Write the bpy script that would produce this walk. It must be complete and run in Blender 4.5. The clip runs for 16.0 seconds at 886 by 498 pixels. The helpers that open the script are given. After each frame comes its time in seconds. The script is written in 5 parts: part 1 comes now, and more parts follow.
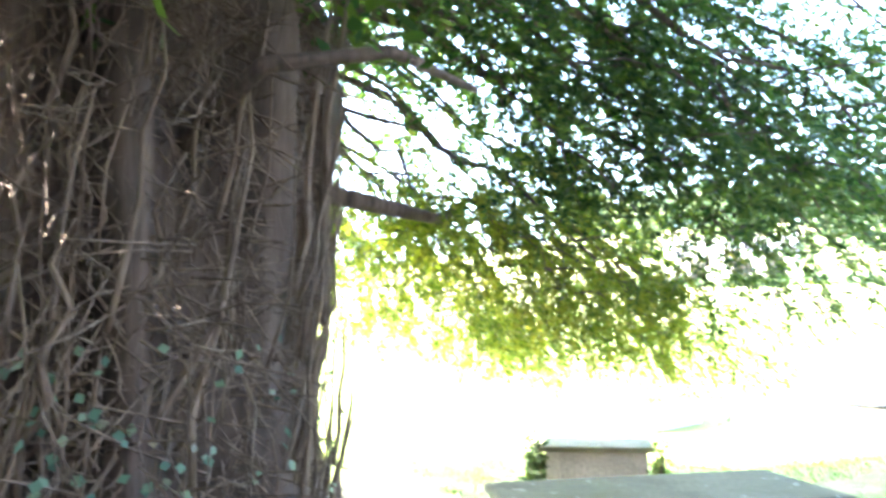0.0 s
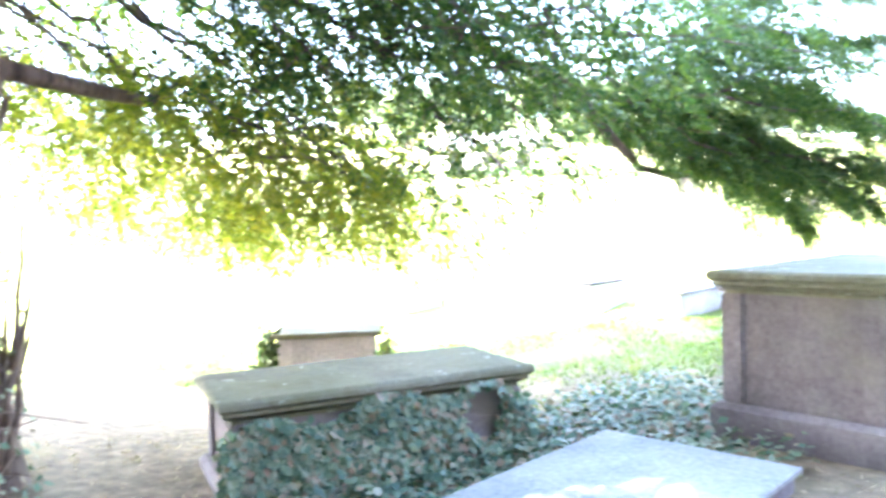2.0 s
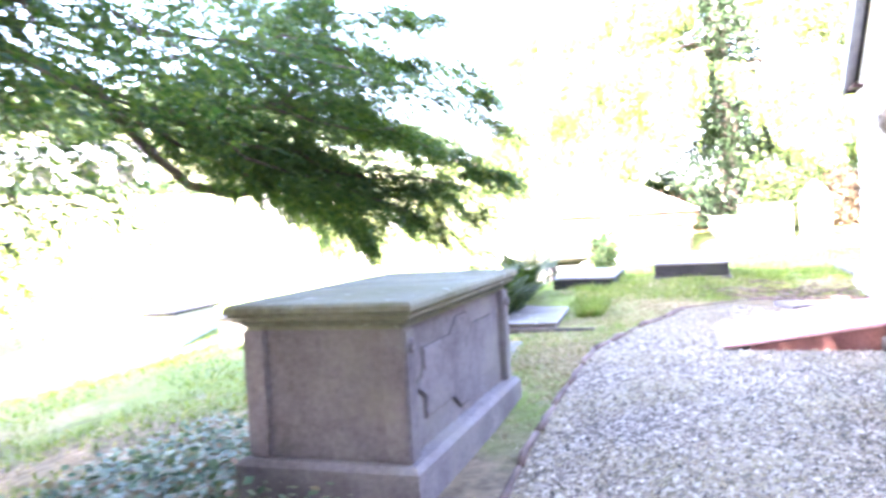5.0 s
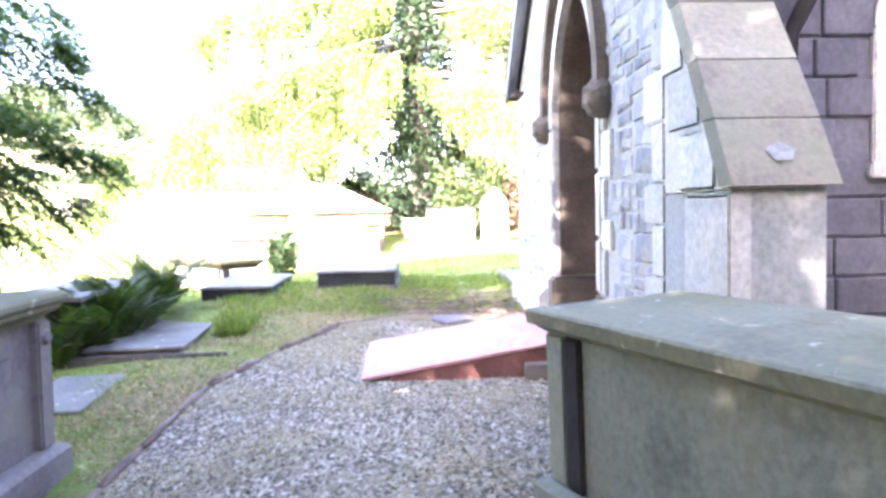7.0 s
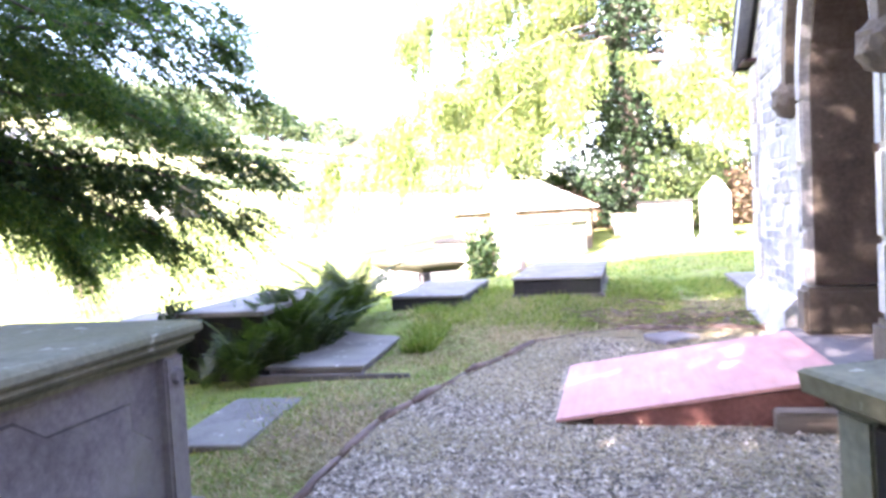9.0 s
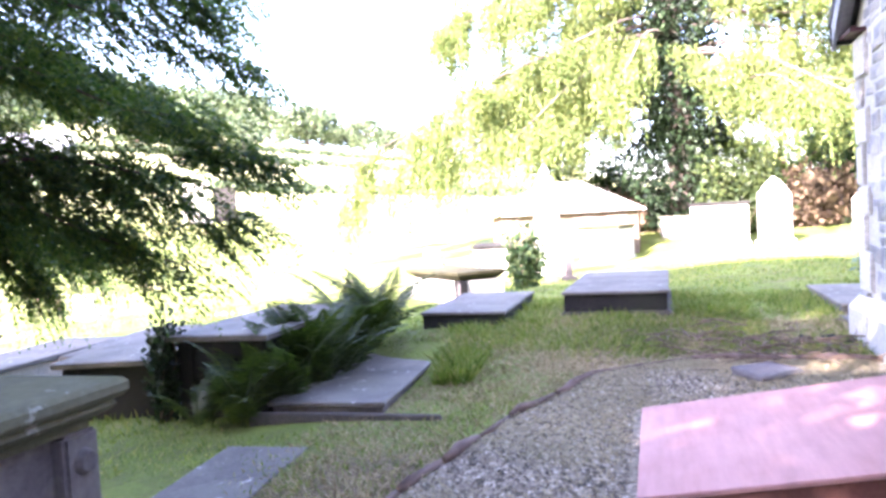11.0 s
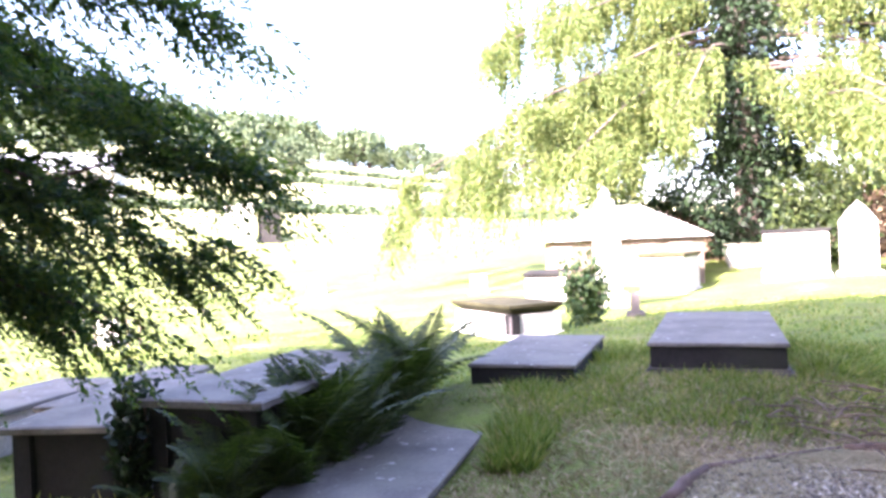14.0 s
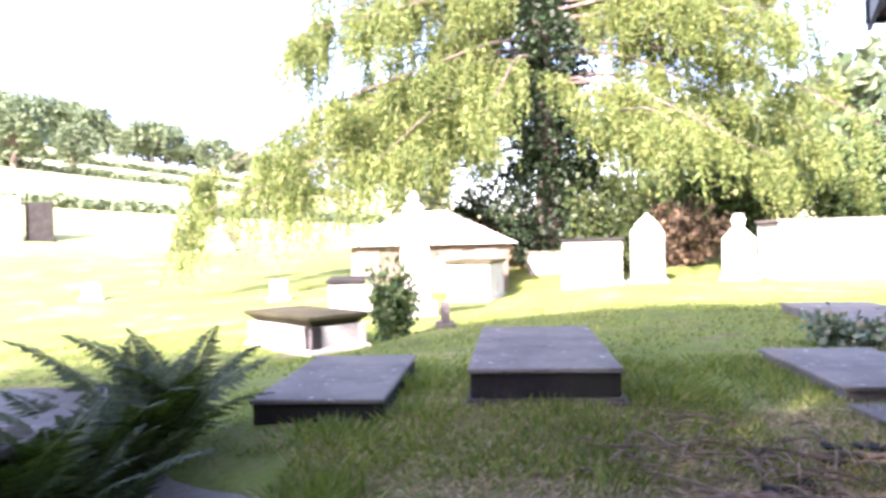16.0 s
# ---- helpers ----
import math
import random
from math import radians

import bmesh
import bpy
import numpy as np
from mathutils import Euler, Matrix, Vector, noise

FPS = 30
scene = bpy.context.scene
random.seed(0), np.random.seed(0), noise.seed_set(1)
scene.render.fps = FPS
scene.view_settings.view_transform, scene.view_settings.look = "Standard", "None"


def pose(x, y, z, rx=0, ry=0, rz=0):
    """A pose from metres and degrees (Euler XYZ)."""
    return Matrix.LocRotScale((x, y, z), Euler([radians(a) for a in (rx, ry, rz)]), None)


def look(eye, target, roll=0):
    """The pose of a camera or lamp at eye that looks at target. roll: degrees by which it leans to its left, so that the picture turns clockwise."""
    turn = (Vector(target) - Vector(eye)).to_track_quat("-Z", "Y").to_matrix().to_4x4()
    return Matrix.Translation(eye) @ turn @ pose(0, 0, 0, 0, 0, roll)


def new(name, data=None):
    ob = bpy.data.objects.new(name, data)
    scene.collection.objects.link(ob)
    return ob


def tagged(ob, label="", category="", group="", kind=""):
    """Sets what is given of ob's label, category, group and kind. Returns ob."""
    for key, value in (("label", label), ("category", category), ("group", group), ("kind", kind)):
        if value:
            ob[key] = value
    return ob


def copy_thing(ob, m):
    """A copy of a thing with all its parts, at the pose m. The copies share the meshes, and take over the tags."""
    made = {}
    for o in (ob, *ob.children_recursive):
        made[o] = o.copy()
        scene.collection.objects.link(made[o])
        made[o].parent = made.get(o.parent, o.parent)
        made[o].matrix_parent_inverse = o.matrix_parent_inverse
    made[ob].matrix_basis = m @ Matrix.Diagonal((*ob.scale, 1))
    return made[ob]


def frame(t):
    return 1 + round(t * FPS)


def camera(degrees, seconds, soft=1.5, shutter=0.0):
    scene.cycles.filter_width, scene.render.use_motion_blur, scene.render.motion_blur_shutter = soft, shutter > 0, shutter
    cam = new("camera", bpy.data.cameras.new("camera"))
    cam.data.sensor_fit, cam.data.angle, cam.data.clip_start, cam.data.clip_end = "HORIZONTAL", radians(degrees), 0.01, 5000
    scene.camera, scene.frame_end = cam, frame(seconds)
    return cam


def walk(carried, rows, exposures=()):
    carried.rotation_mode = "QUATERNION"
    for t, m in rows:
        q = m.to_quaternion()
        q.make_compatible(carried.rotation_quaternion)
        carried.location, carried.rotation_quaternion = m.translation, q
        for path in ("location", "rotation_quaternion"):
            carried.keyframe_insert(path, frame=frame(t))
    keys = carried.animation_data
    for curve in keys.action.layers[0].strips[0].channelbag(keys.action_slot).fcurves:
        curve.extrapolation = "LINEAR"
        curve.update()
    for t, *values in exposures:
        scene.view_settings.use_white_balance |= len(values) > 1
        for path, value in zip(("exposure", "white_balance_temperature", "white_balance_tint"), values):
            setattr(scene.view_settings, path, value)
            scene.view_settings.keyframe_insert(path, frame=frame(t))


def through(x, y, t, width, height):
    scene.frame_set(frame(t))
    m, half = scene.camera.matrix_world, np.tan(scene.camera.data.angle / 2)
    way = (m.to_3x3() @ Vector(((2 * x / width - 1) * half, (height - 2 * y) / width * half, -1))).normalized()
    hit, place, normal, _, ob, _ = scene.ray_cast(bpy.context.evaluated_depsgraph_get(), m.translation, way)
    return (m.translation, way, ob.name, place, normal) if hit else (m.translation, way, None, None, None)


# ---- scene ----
cam = camera(62.0, 16.0, 3.0, 0.5)
PATH = [
    (0, (1.084, -4.607, 1.227), (-0.721, -3.784, 1.478), -1.1),
    (0.5, (1.167, -4.512, 1.197), (-0.589, -3.567, 1.349), -1.2),
    (1, (1.255, -4.385, 1.207), (-0.447, -3.335, 1.213), -1.3),
    (1.5, (1.286, -4.308, 1.22), (-0.332, -3.135, 1.158), -1.3),
    (2, (1.239, -4.284, 1.229), (-0.243, -2.942, 1.165), -1.7),
    (2.5, (1.206, -4.187, 1.265), (-0.11, -2.683, 1.194), -2.1),
    (3, (1.247, -4.128, 1.253), (0.045, -2.531, 1.193), -1.8),
    (5.3, (1.34, -2.99, 1.259), (0.79, -1.068, 1.186), -3.4),
    (5.5, (1.355, -2.758, 1.249), (0.877, -0.818, 1.168), -3.3),
    (6, (1.507, -2.25, 1.267), (1.214, -0.274, 1.167), -2.5),
    (6.5, (1.688, -1.994, 1.254), (1.615, 0.002, 1.16), -1.7),
    (7, (1.834, -1.88, 1.289), (1.942, 0.114, 1.185), -1.2),
    (7.5, (1.956, -1.537, 1.292), (1.899, 0.46, 1.2), -1.4),
    (8, (1.982, -1.39, 1.309), (1.701, 0.589, 1.225), -2.4),
    (8.5, (1.918, -1.14, 1.336), (1.541, 0.823, 1.254), -2.7),
    (9, (1.886, -0.848, 1.324), (1.434, 1.098, 1.231), -3.1),
    (11.5, (1.536, 0.517, 1.337), (0.973, 2.434, 1.262), -2.9),
    (12, (1.446, 0.737, 1.342), (0.87, 2.651, 1.275), -2.5),
    (12.5, (1.353, 0.954, 1.371), (0.764, 2.865, 1.309), -2.4),
    (13, (1.291, 1.28, 1.364), (0.672, 3.181, 1.311), -2.0),
    (13.5, (1.239, 1.481, 1.374), (0.59, 3.373, 1.338), -2.3),
    (14, (1.163, 1.65, 1.386), (0.495, 3.535, 1.374), -2.5),
    (14.5, (1.105, 1.869, 1.386), (0.459, 3.762, 1.384), -2.5),
    (15, (1.06, 2.18, 1.396), (0.526, 4.107, 1.382), -2.0),
    (15.5, (0.996, 2.442, 1.401), (0.674, 4.416, 1.38), -1.6),
    (16, (0.95, 2.755, 1.395), (0.792, 4.748, 1.376), -1.4),
]
EXPOSURES = [(0.0, 5.75, 6100, 13), (1.5, 6.05, 6100, 19), (3.0, 6.05, 6150, 32), (5.5, 5.2, 6150, 34), (7.0, 4.65, 6250, 32), (9.0, 4.25, 6250, 34), (11.5, 3.7, 6150, 37), (12.5, 3.5, 6150, 37), (14.5, 3.3, 6200, 38), (16.0, 2.9, 6350, 38)]
walk(cam, [(t, look(e, a, r)) for t, e, a, r in PATH], EXPOSURES)

# ---- light ----
SUN_AZ = (0.37, 0.93)      # the way the sunlight travels over the ground
SUN_EL = 31.0
world = bpy.data.worlds.new("sky")
scene.world = world
world.use_nodes = True
sky = world.node_tree.nodes.new("ShaderNodeTexSky")
sky.sky_type = "NISHITA"
sky.sun_disc = False
sky.sun_elevation = radians(SUN_EL)
sky.sun_rotation = math.atan2(-SUN_AZ[0], -SUN_AZ[1])
sky.air_density, sky.dust_density = 1.0, 2.5
bg = world.node_tree.nodes["Background"]
bg.inputs["Strength"].default_value = 0.15
world.node_tree.links.new(sky.outputs[0], bg.inputs["Color"])
sun = new("sun", bpy.data.lights.new("sun", "SUN"))
sun.data.energy, sun.data.angle, sun.data.color = 5.0, radians(0.6), (1.0, 0.94, 0.82)
sun.matrix_world = look((0, 0, 30), (SUN_AZ[0], SUN_AZ[1], 30 - math.tan(radians(SUN_EL))))


# ---- materials ----
def base_mat(name, rough=0.9, metal=0.0):
    m = bpy.data.materials.new(name)
    m.use_nodes = True
    nt = m.node_tree
    b = nt.nodes["Principled BSDF"]
    b.inputs["Roughness"].default_value = rough
    b.inputs["Metallic"].default_value = metal
    b.inputs["Specular IOR Level"].default_value = 0.3
    return m, nt, b


def nz(nt, scale, detail=5.0, rough=0.6, coord="Object", stretch=None):
    tc = nt.nodes.new("ShaderNodeTexCoord")
    t = nt.nodes.new("ShaderNodeTexNoise")
    t.inputs["Scale"].default_value = scale
    t.inputs["Detail"].default_value = detail
    t.inputs["Roughness"].default_value = rough
    if stretch:
        mp = nt.nodes.new("ShaderNodeMapping")
        mp.inputs["Scale"].default_value = stretch
        nt.links.new(tc.outputs[coord], mp.inputs[0])
        nt.links.new(mp.outputs[0], t.inputs["Vector"])
    else:
        nt.links.new(tc.outputs[coord], t.inputs["Vector"])
    return t.outputs["Fac"]


def ramp(nt, fac, stops):
    r = nt.nodes.new("ShaderNodeValToRGB")
    e = r.color_ramp.elements
    while len(e) < len(stops):
        e.new(0.5)
    for i, (p, c) in enumerate(stops):
        e[i].position, e[i].color = p, (*c, 1)
    nt.links.new(fac, r.inputs[0])
    return r.outputs[0]


def mix(nt, fac, a, b, kind="MIX"):
    n = nt.nodes.new("ShaderNodeMix")
    n.data_type, n.blend_type = "RGBA", kind
    for s, v in ((0, fac), (6, a), (7, b)):
        if hasattr(v, "links"):
            nt.links.new(v, n.inputs[s])
        elif s == 0:
            n.inputs[s].default_value = v
        else:
            n.inputs[s].default_value = (*v, 1)
    return n.outputs[2]


def bump(nt, b, height, strength=0.5, dist=0.01):
    n = nt.nodes.new("ShaderNodeBump")
    n.inputs["Strength"].default_value = strength
    n.inputs["Distance"].default_value = dist
    nt.links.new(height, n.inputs["Height"])
    nt.links.new(n.outputs[0], b.inputs["Normal"])


def stone(name, dark, mid, light, stain=(0.16, 0.15, 0.10), stain_at=0.6, grain=30.0, rough=0.92, bumps=0.5, lichen=None, vary=(0.82, 1.15)):
    """Weathered stone: blotches, grain, dirty stains, and pale lichen spots where asked for."""
    m, nt, b = base_mat(name, rough)
    col = ramp(nt, nz(nt, 2.2, 6), [(0.3, dark), (0.5, mid), (0.72, light)])
    col = mix(nt, 0.55, col, ramp(nt, nz(nt, grain, 4), [(0.3, (0.35, 0.35, 0.35)), (0.7, (1, 1, 1))]), "MULTIPLY")
    st = ramp(nt, nz(nt, 1.1, 7, 0.7), [(stain_at - 0.08, (0, 0, 0)), (stain_at + 0.1, (1, 1, 1))])
    col = mix(nt, st, col, stain)
    if lichen:
        lf = ramp(nt, nz(nt, 10.0, 4, 0.6), [(0.645, (0, 0, 0)), (0.69, (0.9, 0.9, 0.9))])
        col = mix(nt, lf, col, lichen)
    oi = nt.nodes.new("ShaderNodeObjectInfo")
    hs = nt.nodes.new("ShaderNodeHueSaturation")
    mr = nt.nodes.new("ShaderNodeMapRange")
    mr.inputs[3].default_value, mr.inputs[4].default_value = vary
    nt.links.new(oi.outputs["Random"], mr.inputs[0])
    nt.links.new(mr.outputs[0], hs.inputs["Value"])
    nt.links.new(col, hs.inputs["Color"])
    nt.links.new(hs.outputs[0], b.inputs["Base Color"])
    bump(nt, b, nz(nt, grain * 0.7, 8, 0.7), bumps, 0.012)
    return m


def leafy(name, colors, glow, rough=0.55, through=0.35):
    """Leaves: each one its own green, some light passing through."""
    m, nt, b = base_mat(name, rough)
    g = nt.nodes.new("ShaderNodeNewGeometry")
    n = len(colors) - 1
    col = ramp(nt, g.outputs["Random Per Island"], [(i / n, c) for i, c in enumerate(colors)])
    col = mix(nt, 0.5, col, ramp(nt, nz(nt, 0.9, 3), [(0.35, (0.55, 0.6, 0.55)), (0.65, (1.15, 1.1, 1.0))]), "MULTIPLY")
    nt.links.new(col, b.inputs["Base Color"])
    tr = nt.nodes.new("ShaderNodeBsdfTranslucent")
    nt.links.new(mix(nt, 1.0, col, glow, "MULTIPLY"), tr.inputs[0])
    mx = nt.nodes.new("ShaderNodeMixShader")
    mx.inputs[0].default_value = through
    nt.links.new(b.outputs[0], mx.inputs[1])
    nt.links.new(tr.outputs[0], mx.inputs[2])
    nt.links.new(mx.outputs[0], nt.nodes["Material Output"].inputs["Surface"])
    return m


def grain_mat(name, dark, light, scale=8.0, stretch=(1, 1, 0.1), rough=0.85, bumps=0.6):
    m, nt, b = base_mat(name, rough)
    col = ramp(nt, nz(nt, scale, 7, 0.65, stretch=stretch), [(0.32, dark), (0.68, light)])
    col = mix(nt, 0.5, col, ramp(nt, nz(nt, 1.6, 5), [(0.3, (0.5, 0.5, 0.5)), (0.7, (1.15, 1.1, 1.05))]), "MULTIPLY")
    nt.links.new(col, b.inputs["Base Color"])
    bump(nt, b, nz(nt, scale, 8, 0.7, stretch=stretch), bumps, 0.02)
    return m


M_SAND = stone("grey_sandstone", (0.115, 0.1, 0.098), (0.175, 0.155, 0.152), (0.26, 0.235, 0.228), (0.15, 0.14, 0.11))
M_SANDTOP = stone("lichened_sandstone", (0.13, 0.13, 0.085), (0.205, 0.205, 0.14), (0.29, 0.285, 0.21), (0.12, 0.12, 0.06), 0.55, lichen=(0.33, 0.34, 0.28))
M_GREEN = stone("green_stained_stone", (0.15, 0.17, 0.14), (0.24, 0.26, 0.21), (0.34, 0.35, 0.3), (0.16, 0.16, 0.1), 0.55)
M_SLATE = stone("slate_ledger", (0.11, 0.102, 0.09), (0.17, 0.157, 0.137), (0.25, 0.23, 0.2), (0.15, 0.15, 0.12), 0.6, 40, 0.75, 0.35, (0.42, 0.42, 0.4))
# Near-black stone; also the colour of the two painted gaps at tomb corners.
M_DARK = stone("black_stone", (0.012, 0.012, 0.012), (0.022, 0.02, 0.02), (0.05, 0.047, 0.045), (0.02, 0.022, 0.016), 0.55)
# Dark grey stone of kerb and footings; also paints the panel grooves' shade.
M_DARKGREY = stone("dark_stone_and_shade", (0.06, 0.055, 0.05), (0.09, 0.08, 0.075), (0.13, 0.12, 0.11))
M_PALE = stone("pale_tombstone", (0.4, 0.39, 0.36), (0.52, 0.51, 0.47), (0.64, 0.62, 0.57), (0.3, 0.29, 0.2), 0.64)
M_MOSS = stone("mossy_slab", (0.03, 0.03, 0.012), (0.06, 0.056, 0.025), (0.11, 0.1, 0.05), (0.03, 0.028, 0.012), 0.55)
M_RUBBLE = stone("rubble_stone", (0.2, 0.21, 0.24), (0.34, 0.34, 0.36), (0.5, 0.49, 0.47), (0.38, 0.35, 0.28), 0.58, 26, 0.85, 1.0, vary=(0.72, 1.2))
M_QUOIN = stone("dressed_quoin", (0.44, 0.43, 0.4), (0.54, 0.52, 0.48), (0.64, 0.62, 0.57), (0.36, 0.33, 0.25), 0.62)
M_BUTT = stone("stained_weathering", (0.16, 0.14, 0.11), (0.27, 0.24, 0.18), (0.42, 0.39, 0.31), (0.15, 0.15, 0.1), 0.52)
M_BLUEGREY = stone("buttress_ashlar", (0.2, 0.21, 0.2), (0.28, 0.29, 0.28), (0.37, 0.37, 0.36), (0.2, 0.2, 0.16), 0.6)
M_REVEAL = stone("brown_door_stone", (0.11, 0.085, 0.065), (0.17, 0.135, 0.1), (0.24, 0.19, 0.15), (0.08, 0.065, 0.05), 0.58)
M_MORTAR = stone("lime_mortar", (0.36, 0.35, 0.33), (0.46, 0.45, 0.42), (0.56, 0.54, 0.5), (0.25, 0.23, 0.2), 0.62)
# Dark slate, deepened by the shade of the side walls put into it.
M_SHADEW = stone("slate_block_shade", (0.055, 0.055, 0.07), (0.09, 0.09, 0.105), (0.15, 0.145, 0.16), (0.08, 0.08, 0.09), 0.6)
M_ROOF = stone("roof_slate", (0.07, 0.07, 0.08), (0.11, 0.11, 0.12), (0.16, 0.16, 0.17), (0.06, 0.07, 0.05), 0.6)
M_LEAD = stone("grey_painted_wood", (0.25, 0.27, 0.3), (0.34, 0.36, 0.39), (0.45, 0.46, 0.48), (0.2, 0.2, 0.2), 0.66, 50, 0.6, 0.2)
M_BARK = grain_mat("yew_bark", (0.045, 0.032, 0.027), (0.2, 0.15, 0.12), 9.0, (1, 1, 0.12))
M_TWIG = grain_mat("twig", (0.07, 0.048, 0.036), (0.25, 0.185, 0.135), 14.0, (1, 1, 0.2))
M_LITTERTWIG = grain_mat("dead_twig", (0.07, 0.05, 0.035), (0.24, 0.18, 0.13), 14.0, (1, 1, 0.2))
M_LARCHBARK = grain_mat("larch_bark", (0.05, 0.04, 0.035), (0.2, 0.16, 0.14), 6.0, (1, 1, 0.2))
M_DOOR = grain_mat("door_wood", (0.035, 0.012, 0.018), (0.08, 0.03, 0.04), 12.0, (1, 1, 0.08), 0.6, 0.3)
M_OAK = grain_mat("weathered_timber", (0.1, 0.08, 0.06), (0.26, 0.21, 0.17), 10.0, (0.12, 1, 1))
M_LOG = grain_mat("edging_log", (0.06, 0.04, 0.033), (0.24, 0.17, 0.14), 12.0, (1, 0.15, 1))
M_PIPE = base_mat("cast_iron", 0.45)[0]
M_PIPE.node_tree.nodes["Principled BSDF"].inputs["Base Color"].default_value = (0.012, 0.012, 0.014, 1)
M_GLASS = base_mat("dark_leaded_glass", 0.12)[0]
M_GLASS.node_tree.nodes["Principled BSDF"].inputs["Base Color"].default_value = (0.02, 0.025, 0.03, 1)


def red_board():
    m, nt, b = base_mat("red_board", 0.7)
    col = ramp(nt, nz(nt, 1.5, 6), [(0.3, (0.48, 0.24, 0.22)), (0.7, (0.6, 0.34, 0.31))])
    col = mix(nt, 0.4, col, ramp(nt, nz(nt, 18, 5, stretch=(1, 0.15, 1)), [(0.3, (0.6, 0.55, 0.55)), (0.7, (1.1, 1.1, 1.1))]), "MULTIPLY")
    nt.links.new(col, b.inputs["Base Color"])
    bump(nt, b, nz(nt, 60, 5), 0.2, 0.004)
    return m


M_RED = red_board()
M_BRICK = stone("red_painted_ply", (0.12, 0.05, 0.04), (0.19, 0.08, 0.065), (0.27, 0.13, 0.11), (0.1, 0.06, 0.05), 0.62)
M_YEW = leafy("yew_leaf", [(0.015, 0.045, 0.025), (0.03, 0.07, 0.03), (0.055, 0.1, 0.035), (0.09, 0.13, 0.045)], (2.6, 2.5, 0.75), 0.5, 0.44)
# Sunlit copy of the yew leaf: the yellow backlight is in the colour.
M_YEWLIT = leafy("yew_sunlit_leaf", [(0.07, 0.11, 0.02), (0.11, 0.16, 0.03), (0.17, 0.2, 0.04), (0.24, 0.24, 0.06)], (1.9, 1.8, 0.6), 0.5, 0.6)
M_LARCH = leafy("larch_needle", [(0.06, 0.1, 0.03), (0.1, 0.15, 0.04), (0.15, 0.19, 0.06), (0.2, 0.22, 0.08)], (1.3, 1.3, 0.6), 0.6, 0.35)
M_IVY = leafy("ivy_leaf", [(0.05, 0.1, 0.075), (0.09, 0.16, 0.11), (0.15, 0.22, 0.15), (0.21, 0.25, 0.18), (0.26, 0.18, 0.13)], (1.1, 1.4, 0.5), 0.52, 0.15)
M_FERN = leafy("fern_frond", [(0.022, 0.036, 0.014), (0.038, 0.062, 0.02), (0.075, 0.1, 0.03)], (1.5, 1.7, 0.5), 0.55, 0.3)
M_SHRUB = leafy("shrub_leaf", [(0.02, 0.05, 0.02), (0.05, 0.09, 0.035), (0.1, 0.14, 0.05)], (1.2, 1.3, 0.5), 0.5, 0.25)
M_GRASS = leafy("grass_blade", [(0.07, 0.12, 0.025), (0.12, 0.185, 0.035), (0.2, 0.25, 0.06), (0.34, 0.3, 0.14)], (1.3, 1.5, 0.5), 0.6, 0.3)
M_STRAW = leafy("dry_grass", [(0.2, 0.15, 0.08), (0.36, 0.29, 0.17), (0.52, 0.44, 0.29), (0.15, 0.15, 0.05)], (1.0, 1.0, 0.8), 0.8, 0.1)
M_FARTREE = leafy("far_leaf", [(0.06, 0.1, 0.055), (0.1, 0.14, 0.08), (0.14, 0.18, 0.1)], (1, 1.1, 0.6), 0.7, 0.2)
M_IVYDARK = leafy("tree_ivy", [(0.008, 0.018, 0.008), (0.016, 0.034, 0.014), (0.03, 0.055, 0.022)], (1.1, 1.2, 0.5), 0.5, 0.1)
M_BRACKEN = leafy("dead_bracken", [(0.07, 0.05, 0.035), (0.13, 0.09, 0.06), (0.19, 0.14, 0.09)], (1, 0.9, 0.7), 0.8, 0.15)


